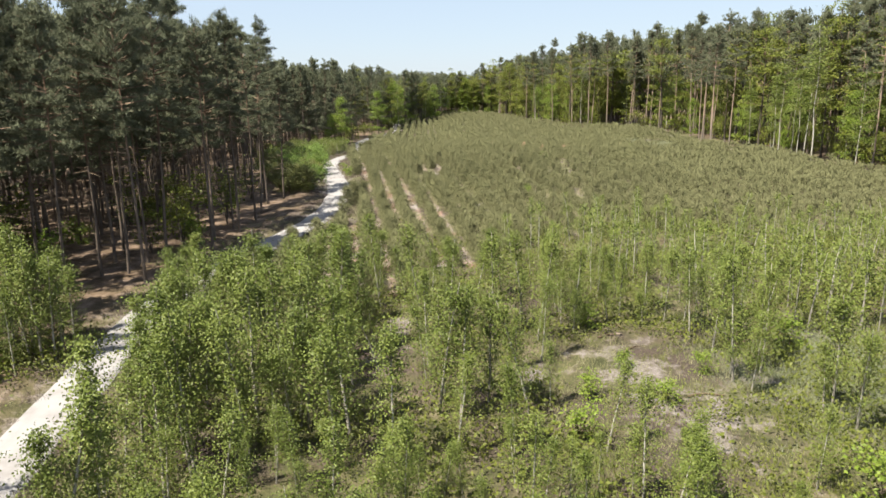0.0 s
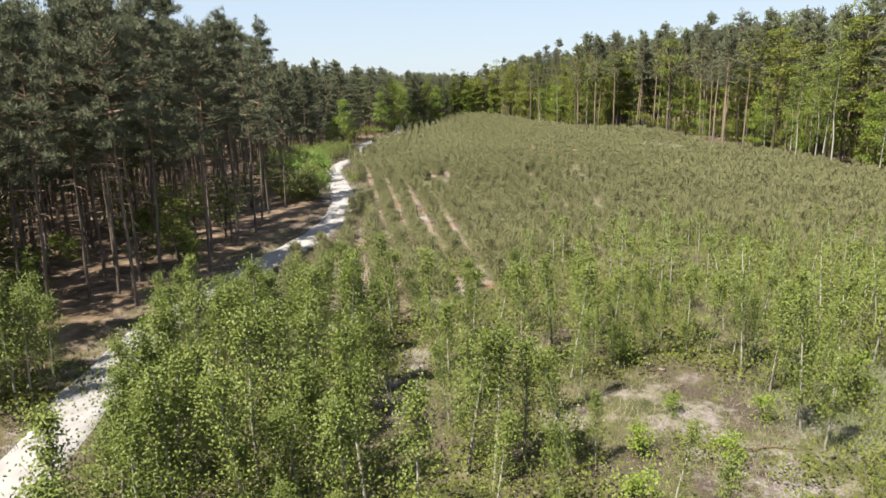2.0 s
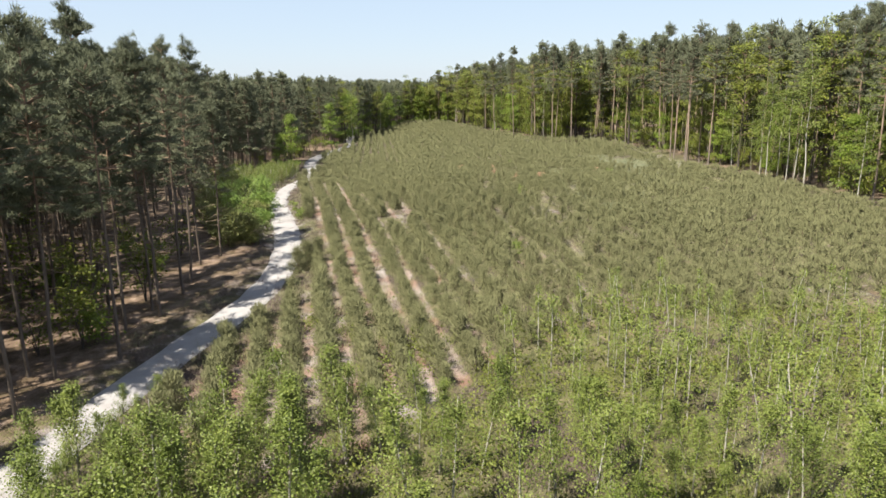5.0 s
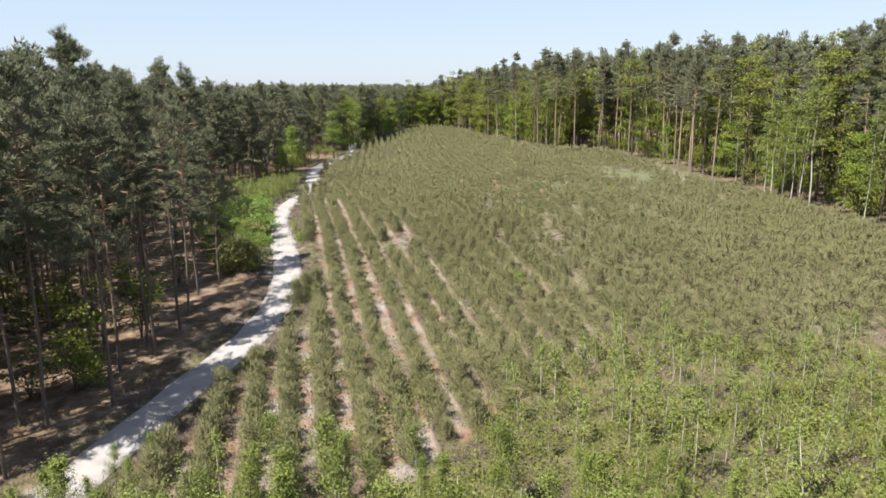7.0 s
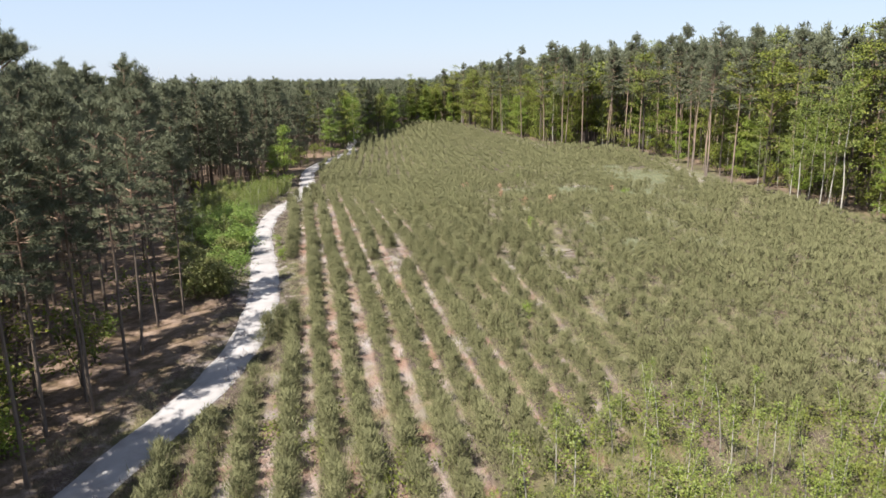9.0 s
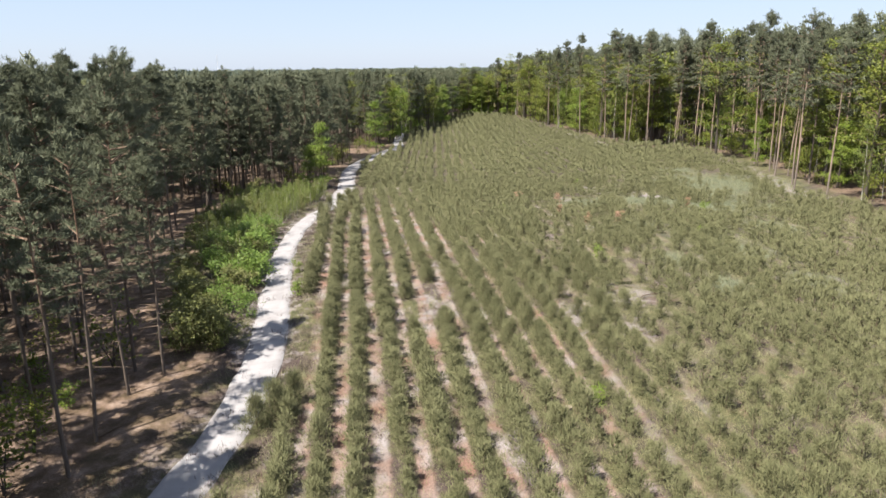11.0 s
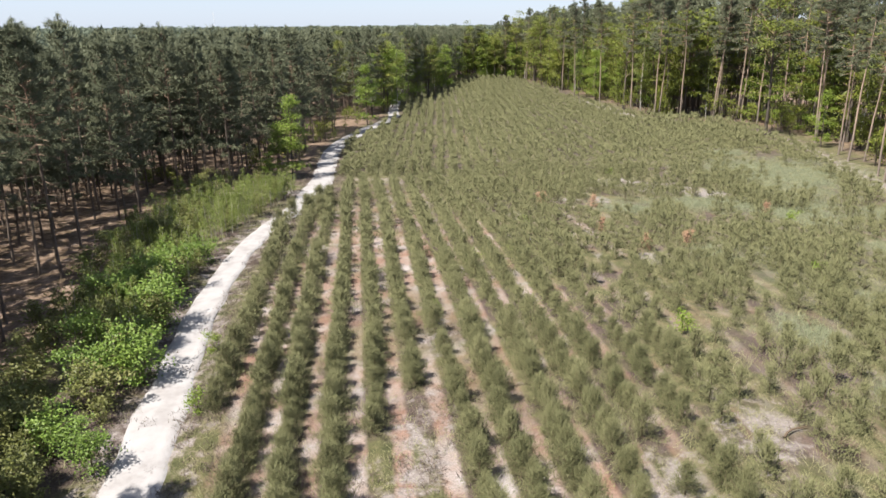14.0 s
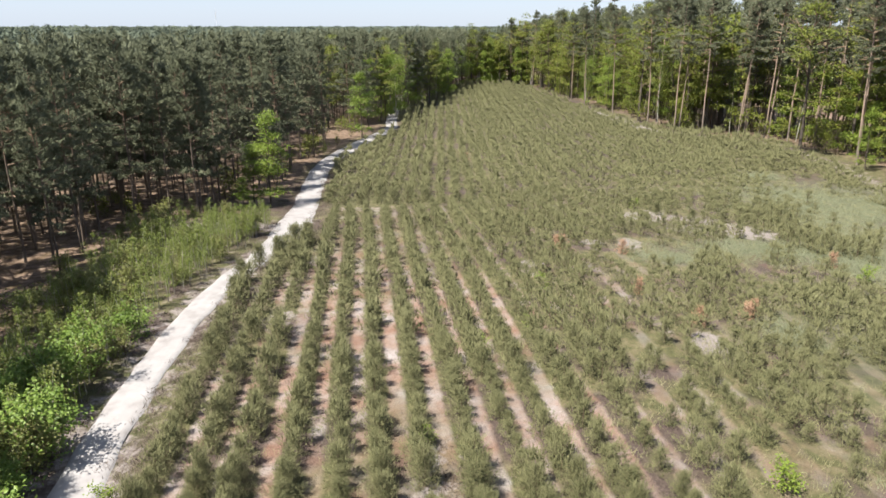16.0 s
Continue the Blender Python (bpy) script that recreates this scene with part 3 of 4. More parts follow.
def young_pine(h, whorls, per, spray, length, width, twigs=True):
    """A planted pine about waist high: whorls of upturned needle shoots round a leader, bushy to the ground."""
    st = tube([(0, 0, 0), (0.01, 0, h * 0.5), (0, 0.01, h * 0.92)], [0.022, 0.016, 0.006], 4 if twigs else 3)
    s, e = [], []
    for w in range(whorls):
        q = w / max(1, whorls - 1)
        zz = h * (0.06 + 0.66 * q)
        ln = h * 0.43 * (1 - 0.55 * q)
        for k in range(per):
            a = k * 6.283 / per + w * 0.7 + rng.normal(0, 0.25)
            el = math.radians(22 + 30 * q + rng.normal(0, 8))
            L = ln * rng.uniform(0.7, 1.2)
            s.append((0, 0, zz))
            e.append((math.cos(a) * math.cos(el) * L, math.sin(a) * math.cos(el) * L, zz + math.sin(el) * L))
    s.append((0, 0, h * 0.6))
    e.append((0, 0, h * 0.95))
    s, e = np.array(s), np.array(e)
    d = unit(e - s)
    f = rng.uniform(0.2, 1.05, (len(s), spray))
    p = (s[:, None] + (e - s)[:, None] * f[..., None]).reshape(-1, 3) + rng.normal(0, 0.055 * h, (len(s) * spray, 3))
    p[:, 2] = np.maximum(p[:, 2], 0.04)
    bd = unit(np.repeat(d, spray, 0) * 0.55 + [0, 0, 0.8] + rng.normal(0, 0.42, (len(p), 3)))
    nd = blades(p, bd, length * rng.uniform(0.6, 1.3, len(p)), width * rng.uniform(0.7, 1.2, len(p)))
    return st, (tubes(s, e, 0.008, 0.004) if twigs else None), nd


def kinds(make, n, name, label, category, group, mats, names=("trunk", "crown")):
    """Several plants of a kind, each with its trunk, branching and foliage as parts."""
    out = []
    for _ in range(n):
        wood, twig, leaf = make()
        root = plant(name, [(names[0], geo_mesh(names[0], wood, [mats[0]], True)), (names[1], geo_mesh(names[1], leaf, [mats[1]]))], label, category, group)
        if twig is not None:
            tagged(part("branching", geo_mesh("branching", twig, [M_BRANCH]), root), kind="stuff")
        out.append({"root": root})
    return out


def slot(g, k):
    return g[0], g[1], np.full(len(g[1]), k)


def jitter(x0, x1, y0, y1, step, amount=0.4):
    a, b = np.meshgrid(np.arange(x0, x1, step), np.arange(y0, y1, step))
    a, b = a.ravel().astype(float), b.ravel().astype(float)
    return a + rng.uniform(-amount, amount, len(a)) * step, b + rng.uniform(-amount, amount, len(b)) * step

# ---- tall pine wood beside the track ----
PINES = kinds(lambda: pine(rng.uniform(14.5, 16.5), rng.uniform(0.42, 0.54), rng.uniform(1.9, 2.4), 50, 7, 34, 0.30, 0.036), 5, "pine_tree",
              "tall Scots pine with a bare trunk and ragged grey-green crown", "tree", "pine wood beside the track", (M_PINEBARK, M_NEEDLE))
FARPINES = kinds(lambda: pine(rng.uniform(14, 15.5), rng.uniform(0.15, 0.28), rng.uniform(2.0, 2.5), 42, 6, 20, 0.38, 0.065), 4, "pine_tree",
                 "dense Scots pine with foliage low down its trunk", "tree", "pine wood beside the track", (M_PINEBARK, M_NEEDLE))
THINPINES = kinds(lambda: pine(rng.uniform(14, 15.5), rng.uniform(0.46, 0.56), rng.uniform(1.7, 2.1), 34, 5, 28, 0.30, 0.036), 3, "pine_tree",
                  "slender Scots pine with a thin crown beside the track", "tree", "pine wood beside the track", (M_PINEBARK, M_NEEDLE))
# the last four trunks are added to shade the track
EDGE_TRUNKS = [(-16.9, 31.5), (-14.9, 33.1), (-17.8, 37.2), (-16.2, 36.6), (-19.3, 38.6), (-16.1, 39.6), (-15.2, 38.4), (-15.4, 42.2), (-16.5, 48.4), (-15.7, 50.2),
               (-19.5, 29.2), (-18.1, 31.6), (-18.7, 40.2), (-15.8, 44.6), (-20.2, 48.8), (-16.3, 27.7), (-24.6, 33.8), (-19.6, 26.2), (-21.6, 24.6), (-22.4, 28.2), (-18.2, 29.6)]
taken = []
for x, y in EDGE_TRUNKS:
    put(THINPINES[len(taken) // 3 % 3] if x > -16.6 and len(taken) % 3 else PINES[len(taken) % 5], x, y, rng.uniform(0.84, 0.95) * (0.8 if y > 47 else 1.0), rng.uniform(0, 360), 0.1, tuple(rng.normal(0, 1.2, 2)))
    taken.append((x, y))
CLEARINGS = ((-33.0, 167.0, 4.5, 16), (-24.9, 156.5, 3.5, 10), (-23.9, 110.4, 3.0, 4), (-27.5, 174.0, 3.0, 6))
cx, cy = jitter(-66, -14, -20, 322, 2.5)
deep = left_edge(cy) - cx
order = np.argsort(cy)
count = 0
mid_x, mid_y = [], []
for i in order:
    x, y, dp = cx[i], cy[i], deep[i]
    if any(abs(x - a * (0.5 + 0.5 * y / b)) < r and b - f < y < b + r for a, b, r, f in CLEARINGS) or (107 < y < 152 and dp < 10 and rng.random() < 0.12):
        continue
    if 44 < y < 62 and dp < (1.5 if y < 53 else 4.0):
        continue
    if dp < 0 or (99.5 < y < 105.5 and x > -31) or (x > road_x(y) - 2.2 and y < 176) or abs(x - road_x(y)) < 2.2 or (y < 48 and rng.random() < (0.32 if dp < 7 else 0.2)) or min((x - a) ** 2 + (y - b) ** 2 for a, b in taken) < 3.2:
        continue
    if dp < 9.5 and 14 < y < 235 and count < 275:
        s = rng.uniform(0.84, 1.05) * (1.06 if y < 60 and dp > 3 else 1.0)
        k = PINES if y < 84 else FARPINES
        put(k[rng.integers(4)], x, y, s, rng.uniform(0, 360), 0.1, tuple(rng.normal(0, 1.3, 2)))
        taken.append((x, y))
        count += 1
    elif (dp < 24 or rng.random() < 0.42) and y > 4:
        mid_x.append(x)
        mid_y.append(y)


def stand_in(n, make):
    """Plainer trees for the depth of the woods: trunk in slot 0, crown in slot 1."""
    return [join(slot(w, 0), slot(c, 1)) for w, _, c in (make() for _ in range(n))]


NEAR_PINE = stand_in(4, lambda: pine(15, 0.30, 2.2, 28, 6, 11, 0.44, 0.095, 4, False))
PLAIN_PINE = stand_in(4, lambda: pine(15, 0.20, 2.2, 20, 5, 7, 0.56, 0.150, 4, False))
FAR_PINE = [(v, t[m == 1], m[m == 1]) for v, t, m in stand_in(6, lambda: pine(15.5, 0.60, 2.2, 8, 3, 3, 0.90, 0.38, 3, False))]
mid_x, mid_y = np.array(mid_x), np.array(mid_y)
close = (mid_y < 66) & (mid_x > left_edge(mid_y) - 22)
g = strew(PLAIN_PINE + NEAR_PINE, rng.integers(0, 4, len(mid_x)) + 4 * close, mid_x, mid_y, ground_z(mid_x, mid_y) - 0.1, rng.uniform(0.84, 1.06, len(mid_x)) * np.where(mid_y < 75, 1.08, 1.0))
tagged(new("pine_wood", geo_mesh("pine_wood", g, [M_PINEBARK, M_NEEDLE])), "deep wood of grey-green pines behind the forest edge", "forest", kind="stuff")

# close-set trees deep in the near wood, added to keep its floor in shade
main_rng, rng = rng, np.random.default_rng(77)
ex, ey = jitter(-62, -20, 18, 78, 2.3)
standing = np.array(taken + list(zip(mid_x, mid_y)))
gap = np.array([((standing - (x, y)) ** 2).sum(1).min() for x, y in zip(ex, ey)])
free = (left_edge(ey) - ex > 7.5) & (gap > 2.6)
ex, ey = ex[free], ey[free]
g = strew(NEAR_PINE, rng.integers(0, 4, len(ex)), ex, ey, ground_z(ex, ey) - 0.1, rng.uniform(0.80, 0.98, len(ex)))
tagged(new("pine_wood", geo_mesh("pine_wood", g, [M_PINEBARK, M_NEEDLE])), "shaded inner stand of close-set grey-green pines", "forest", kind="stuff")
rng = main_rng

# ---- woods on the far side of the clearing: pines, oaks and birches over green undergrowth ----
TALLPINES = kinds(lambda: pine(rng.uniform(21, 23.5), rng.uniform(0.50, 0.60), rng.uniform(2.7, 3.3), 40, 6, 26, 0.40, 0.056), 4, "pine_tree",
                  "very tall pine with a sunlit orange-brown trunk", "tree", "trees along the far forest edge", (M_SUNLITBARK, M_NEEDLE))
OAKS = kinds(lambda: broadleaf(rng.uniform(17, 21), 0.24, 0.22, rng.uniform(3.4, 4.2), 24, 4, 34, 0.27, 0.7, plate=0.30), 4, "oak_tree",
             "leafy oak in fresh yellow-green spring foliage", "tree", "trees along the far forest edge", (M_OAKBARK, M_OAK))
LIMES = kinds(lambda: broadleaf(rng.uniform(11, 14), 0.14, 0.08, rng.uniform(2.6, 3.3), 22, 5, 36, 0.21, 0.7, plate=0.42), 3, "beech_tree",
              "slender young beech with bright yellow-green leaves", "tree", "trees along the far forest edge", (M_OAKBARK, M_BRIGHT))
BIRCHES = kinds(lambda: broadleaf(rng.uniform(12.5, 15.5), 0.08, 0.27, rng.uniform(1.6, 2.0), 24, 4, 22, 0.165, 0.7), 3, "birch_tree",
                "slim birch with a white trunk and pale green leaves", "tree", "trees along the far forest edge", (M_BIRCHBARK, M_BIRCH))
UNDER = kinds(lambda: broadleaf(rng.uniform(3.5, 5.5), 0.05, 0.08, rng.uniform(1.4, 1.9), 14, 3, 12, 0.21, 0.6, 3), 4, "undergrowth_bush",
              "green broadleaf bush growing under the trees", "bush", "undergrowth of the far forest edge", (M_OAKBARK, M_OAK))
EDGE_TREES = (
    (BIRCHES, ((38.0, 97.5, 0.75), (38.5, 90.2, 0.85), (38.4, 88.2, 0.95), (41.8, 92.5, 0.9), (40.0, 86.5, 0.9), (40.6, 85.9, 1.05), (40.2, 82.6, 1.18), (40.3, 72.3, 0.85), (23.8, 176.0, 1.1), (13.9, 204.5, 1.0))),
    (TALLPINES, ((37.2, 113.0, 0.86), (38.3, 116.5, 0.82), (41.2, 118.3, 0.82), (37.3, 104.0, 0.84), (39.6, 126.3, 0.88), (41.5, 126.4, 0.82), (40.5, 131.0, 0.86), (42.2, 134.0, 0.83), (41.5, 140.5, 0.95), (43.0, 144.0, 1.0),
                      (20.7, 168.7, 0.9), (23.9, 163.9, 0.95), (24.8, 164.6, 0.88), (28.4, 164.0, 1.0), (33.3, 161.9, 0.97), (34.0, 163.5, 0.92), (34.8, 164.0, 0.96), (36.4, 159.5, 1.0), (38.8, 156.5, 0.98), (17.7, 188.5, 0.92), (13.7, 202.0, 0.9), (11.8, 215.0, 0.88), (29.7, 171.6, 1.0), (44.0, 80.0, 0.82), (46.0, 88.0, 0.86), (44.5, 92.5, 0.82), (45.5, 75.0, 0.84), (44.6, 70.0, 0.8), (43.6, 98.5, 0.84), (47.0, 82.5, 0.88), (43.2, 74.5, 0.78))),
    (OAKS, ((37.3, 148.0, 1.1), (42.5, 117.0, 1.05), (41.8, 104.5, 1.0), (45.5, 99.0, 0.95), (21.5, 182.0, 1.08), (44.0, 109.0, 0.98))),
    (LIMES, ((18.0, 199.0, 1.0), (26.5, 176.0, 1.05), (40.5, 163.0, 1.0), (44.0, 150.0, 1.05), (42.3, 95.5, 0.75), (43.0, 78.5, 0.8), (15.2, 209.0, 0.9), (40.8, 137.0, 0.6))))
for kind_, rows_ in EDGE_TREES:
    for x, y, s in rows_:
        put(kind_[rng.integers(len(kind_))], x, y, s, rng.uniform(0, 360), 0.1, tuple(rng.normal(0, 1.3, 2)))
edge_at = np.array([(x, y) for _, rows_ in EDGE_TREES for x, y, _ in rows_])
cx, cy = jitter(-40, 75, 30, 320, 2.7)
deep = np.where(cy < BACK_Y, cx - right_edge(cy), np.where(cx > left_edge(cy), np.maximum(cy - BACK_Y, cx - right_edge(cy)), -1))
count, more = 0, []
for i in np.argsort(cy):
    x, y, dp = cx[i], cy[i], deep[i]
    if dp < 0 or (dp < 1.2 and rng.random() < 0.3):
        continue
    if y > BACK_Y and x < -18:
        continue
    if 70 < y < 222 and (dp < 3.2 or np.min(np.hypot(edge_at[:, 0] - x, edge_at[:, 1] - y)) < 1.6):
        continue
    if dp < 8 and y > 58 and count < 240:
        count += 1
        r = rng.random()
        birchy = 72 < y < 106 and dp < 5
        if birchy and r < 0.2:
            k, s = BIRCHES, rng.uniform(0.7, 1.0)
        elif r < (0.56 if dp < 3 else 0.40):
            k, s = TALLPINES, rng.uniform(0.86, 1.06) * np.interp(y, [80, 115, 140, 200, 240], [0.88, 0.92, 1.02, 1.06, 0.92])
        elif r < (0.76 if dp < 3 else 0.68):
            k, s = OAKS, rng.uniform(0.75, 1.12)
        elif r < 0.90:
            k, s = LIMES, rng.uniform(0.6, 1.05)
        else:
            k, s = BIRCHES, rng.uniform(0.75, 1.0)
        s *= float(np.interp(x, [-18, 8], [0.68, 1])) if y > 215 else 1
        put(k[rng.integers(len(k))], x, y, s, rng.uniform(0, 360), 0.1, tuple(rng.normal(0, 1.5, 2)))
    elif dp < 28:
        more.append((x, y))
PLAIN_OAK = stand_in(3, lambda: broadleaf(15, 0.2, 0.2, 3.2, 9, 3, 8, 0.60, 0.8, 1, False, 0.35))
more = np.array(more)
which = np.where(rng.random(len(more)) < 0.68, rng.integers(0, 4, len(more)), 4 + rng.integers(0, 3, len(more)))
kinds_far = PLAIN_PINE + [(v, t, np.where(m == 1, 2, 0)) for v, t, m in PLAIN_OAK]
g = strew(kinds_far, which, more[:, 0], more[:, 1], ground_z(more[:, 0], more[:, 1]) - 0.1, rng.uniform(1.1, 1.38, len(more)) * np.where((more[:, 0] > 28) & (more[:, 1] > 122), 1.12, 1.0) * np.where(which < 4, 1.0, 0.85) * np.where(more[:, 1] > 215, np.interp(more[:, 0], [-18, 12], [0.7, 1]), 1))
tagged(new("mixed_wood", geo_mesh("mixed_wood", g, [M_PINEBARK, M_NEEDLE, M_OAK])), "deep mixed wood of pines and broadleaf trees", "forest", kind="stuff")
for _ in range(150):
    y = rng.uniform(60, 258)
    x = right_edge(y) + rng.uniform(0.2, 7.5)
    if 108 < y < 118 and x < right_edge(y) + 2:
        continue
    put(UNDER[rng.integers(4)], x, y, rng.uniform(0.4, 1.25), rng.uniform(0, 360))

for _ in range(34):
    x, y = rng.uniform(-62, -27.5), rng.uniform(105.8, 112)
    put(FARPINES[rng.integers(4)], x, y, rng.uniform(0.8, 1.0), rng.uniform(0, 360), 0.1)
for _ in range(16):
    put(UNDER[rng.integers(4)], rng.uniform(-60, -28), rng.uniform(105, 110), rng.uniform(0.3, 0.6), rng.uniform(0, 360))
for _ in range(15):
    y = rng.uniform(24, 54)
    put(UNDER[rng.integers(4)], left_edge(y) - rng.uniform(0.5, 12), y, rng.uniform(0.5, 1.25), rng.uniform(0, 360))
for _ in range(70):
    y = 112 + 150 * rng.random()
    put(UNDER[rng.integers(4)], min(left_edge(y) - rng.uniform(0.2, 5), road_x(y) - 1.8), y, rng.uniform(0.3, 0.8), rng.uniform(0, 360))
for _ in range(45):
    put(UNDER[rng.integers(4)], rng.uniform(-17, 6), rng.uniform(263, 274), rng.uniform(0.5, 1.1), rng.uniform(0, 360))

for _ in range(58):
    if rng.random() < 0.45:
        y = rng.uniform(172, 258)
        x = left_edge(y) - rng.uniform(0.0, 3.0)
    else:
        x, y = rng.uniform(-17, 3), rng.uniform(262, 270)
    k = (LIMES, OAKS, BIRCHES, LIMES)[rng.integers(4)]
    put(k[rng.integers(3)], x, y, rng.uniform(0.75, 1.05) * (0.85 if k is OAKS else 1.0), rng.uniform(0, 360))

# ---- woods to the horizon ----
parts_x, parts_y, parts_w = [], [], []
for x0, x1, y0, y1, step, w in ((-190, 120, 30, 330, 6.4, 1.6), (-330, 260, 330, 620, 7.8, 1.9), (-700, 560, 620, 1300, 17, 4.2), (-1700, 1400, 1300, 3000, 44, 9.0)):
    x, y = jitter(x0, x1, y0, y1, step)
    keep = (x > -0.82 * y - 12) & (x < 0.74 * y + 15)
    keep &= (x < 0.08 * y + 25) | (rng.random(len(x)) < 0.35)
    keep &= (left_edge(y) - x > 45) | (x - right_edge(y) > 33) | (y > 318)
    parts_x.append(x[keep])
    parts_y.append(y[keep])
    parts_w.append(np.full(keep.sum(), w))
wx, wy, wide = np.concatenate(parts_x), np.concatenate(parts_y), np.concatenate(parts_w)
which = np.where(rng.random(len(wx)) < 0.8, rng.integers(0, 6, len(wx)), 6 + rng.integers(0, 3, len(wx)))
FAR_LEAF = stand_in(3, lambda: broadleaf(13.5, 0.2, 0.3, 2.6, 4, 2, 3, 1.7, 0.8, 1, False))
NEAR_FAR = [(v, t[m == 1], m[m == 1]) for v, t, m in stand_in(5, lambda: pine(15.5, 0.50, 2.0, 12, 3, 3, 0.75, 0.29, 3, False))]
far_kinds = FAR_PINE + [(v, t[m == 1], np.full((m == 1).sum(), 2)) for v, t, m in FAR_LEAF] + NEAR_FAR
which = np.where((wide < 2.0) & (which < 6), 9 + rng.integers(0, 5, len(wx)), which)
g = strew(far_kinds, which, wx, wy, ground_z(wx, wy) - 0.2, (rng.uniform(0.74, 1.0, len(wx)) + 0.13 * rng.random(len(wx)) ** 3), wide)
tagged(new("distant_woods", geo_mesh("distant_woods", g, [M_PINEBARK, M_NEEDLE_HAZED, M_SHRUB])), "pine forest stretching away to the horizon", "forest", kind="stuff")

# ---- birch saplings on the near heath ----
SAPLINGS = kinds(lambda: birch_sapling(rng.uniform(3.4, 4.2), 50, 46, 0.062), 6, "birch_sapling",
                 "young birch with a thin pale stem and small green leaves", "sapling", "birch saplings on the heath", (M_BIRCHBARK, M_BIRCH), ("stem", "leaves"))
cx, cy = jitter(-11, 36, 3, 45, 1.22, 0.5)
count, rest = 0, []
for i in np.argsort(np.hypot(cx, cy - 12)):
    x, y = cx[i], cy[i]
    clear = ((x - 6.4) / 2.9) ** 2 + ((y - 16) / 4.8) ** 2 < 1 or ((x - 14) / 3.2) ** 2 + ((y - 17.5) / 3.5) ** 2 < 1
    edge = np.interp(x, [-11, -8, -4, 0, 5, 9, 14, 21, 34], [25, 25.5, 27, 30, 36, 39, 36, 38, 40])
    if clear or x < road_x(y) + (3.2 if y < 18 else 2.0) or y > edge or rng.random() < 0.05:
        continue
    if x > 6.5 and y < 14.5 and rng.random() < 0.9:
        continue
    if abs(row_phase(x, y) - 0.5) < 0.22 and y > 10 and -6 < x < 5:
        continue
    s = rng.uniform(0.5, 1.15) * np.interp(y, [5, 18, 28, 44], [1, 1, 0.76, 0.6]) * (1.12 if -8 < x < -1 and y < 24 else 1.0) * (0.75 if y < 11 and x > -5 else 1)
    if count < 215 and y < 30:
        put(SAPLINGS[rng.integers(6)], x, y, s, rng.uniform(0, 360), 0.03, tuple(rng.normal(0, 4.5, 2)))
        count += 1
    else:
        rest.append((x, y, s))
for _ in range(430):
    y = 64 + 39 * rng.random() ** 0.7
    lo, hi = left_edge(y) + 1.5, road_x(y) - 1.9
    rest.append((lo + (hi - lo) * rng.random() ** 0.7, y, rng.uniform(0.35, 0.68)))
rest = np.array(rest)
PLAIN_SAPLING = stand_in(4, lambda: birch_sapling(3.8, 21, 17, 0.108, False))
g = strew(PLAIN_SAPLING, rng.integers(0, 4, len(rest)), rest[:, 0], rest[:, 1], ground_z(rest[:, 0], rest[:, 1]) - 0.03, rest[:, 2])
tagged(new("birch_thicket", geo_mesh("birch_thicket", g, [M_BIRCHBARK, M_BIRCH])), "thicket of young birches at the end of the heath", "thicket", kind="stuff")
for _ in range(34):
    x, y = rng.uniform(-9.5, -2.5), rng.uniform(8, 23)
    if abs(row_phase(x, y) - 0.5) > 0.2 and x > road_x(y) + 4.2:
        put(SAPLINGS[rng.integers(6)], x, y, rng.uniform(0.75, 1.2), rng.uniform(0, 360), 0.03, tuple(rng.normal(0, 4, 2)))
for y in np.arange(20.5, 28.5, 0.8):
    put(SAPLINGS[rng.integers(6)], float(road_x(y)) + rng.uniform(1.5, 3.2), y, rng.uniform(0.65, 1.0) * (1 if y < 25 else 0.6), rng.uniform(0, 360), 0.03)
for x, y, s in ((-15.2, 17.6, 1.25), (-16.2, 18.6, 1.35), (-17.2, 19.4, 1.3), (-15.9, 20.0, 1.1), (-18.2, 18.2, 1.35), (-16.8, 16.8, 1.2), (-14.8, 19.0, 0.95), (-17.4, 17.2, 1.1), (-16.0, 18.0, 0.9), (-18.8, 19.4, 1.2), (-17.9, 16.4, 0.9), (-15.6, 16.6, 0.8), (-14.9, 17.9, 1.05), (-16.6, 19.6, 1.2), (-18.6, 17.0, 1.1), (-17.0, 18.6, 1.3), (-15.5, 19.3, 1.0), (-19.4, 18.4, 1.2), (-18.3, 20.6, 1.1), (-11.6, 9.4, 1.0)):
    put(SAPLINGS[rng.integers(6)], x, y, s, rng.uniform(0, 360), 0.03)

# ---- leafy bushes ----
BUSHES = kinds(lambda: broadleaf(rng.uniform(1.9, 2.5), 0.03, 0.06, rng.uniform(0.8, 1.05), 20, 3, 12, 0.125, 0.5, 4), 4, "roadside_bush",
               "dense roadside bush with mid-green leaves", "bush", "bushes beside the track", (M_TWIG, M_SHRUB), ("stem", "leaves"))
LIGHT = kinds(lambda: broadleaf(rng.uniform(1.0, 1.3), 0.02, 0.05, rng.uniform(0.55, 0.7), 16, 3, 9, 0.10, 0.5, 4), 3, "small_bush",
              "small rounded bush with vivid yellow-green leaves", "bush", "bright bushes on the clearing", (M_TWIG, M_BRIGHT), ("stem", "leaves"))
BIGLIGHT = kinds(lambda: broadleaf(rng.uniform(2.0, 2.4), 0.03, 0.05, rng.uniform(1.0, 1.2), 26, 4, 17, 0.115, 0.5, 4), 2, "roadside_bush",
                 "broad bright green bush overhanging the sandy track", "bush", "bushes beside the track", (M_TWIG, M_LUSH), ("stem", "leaves"))
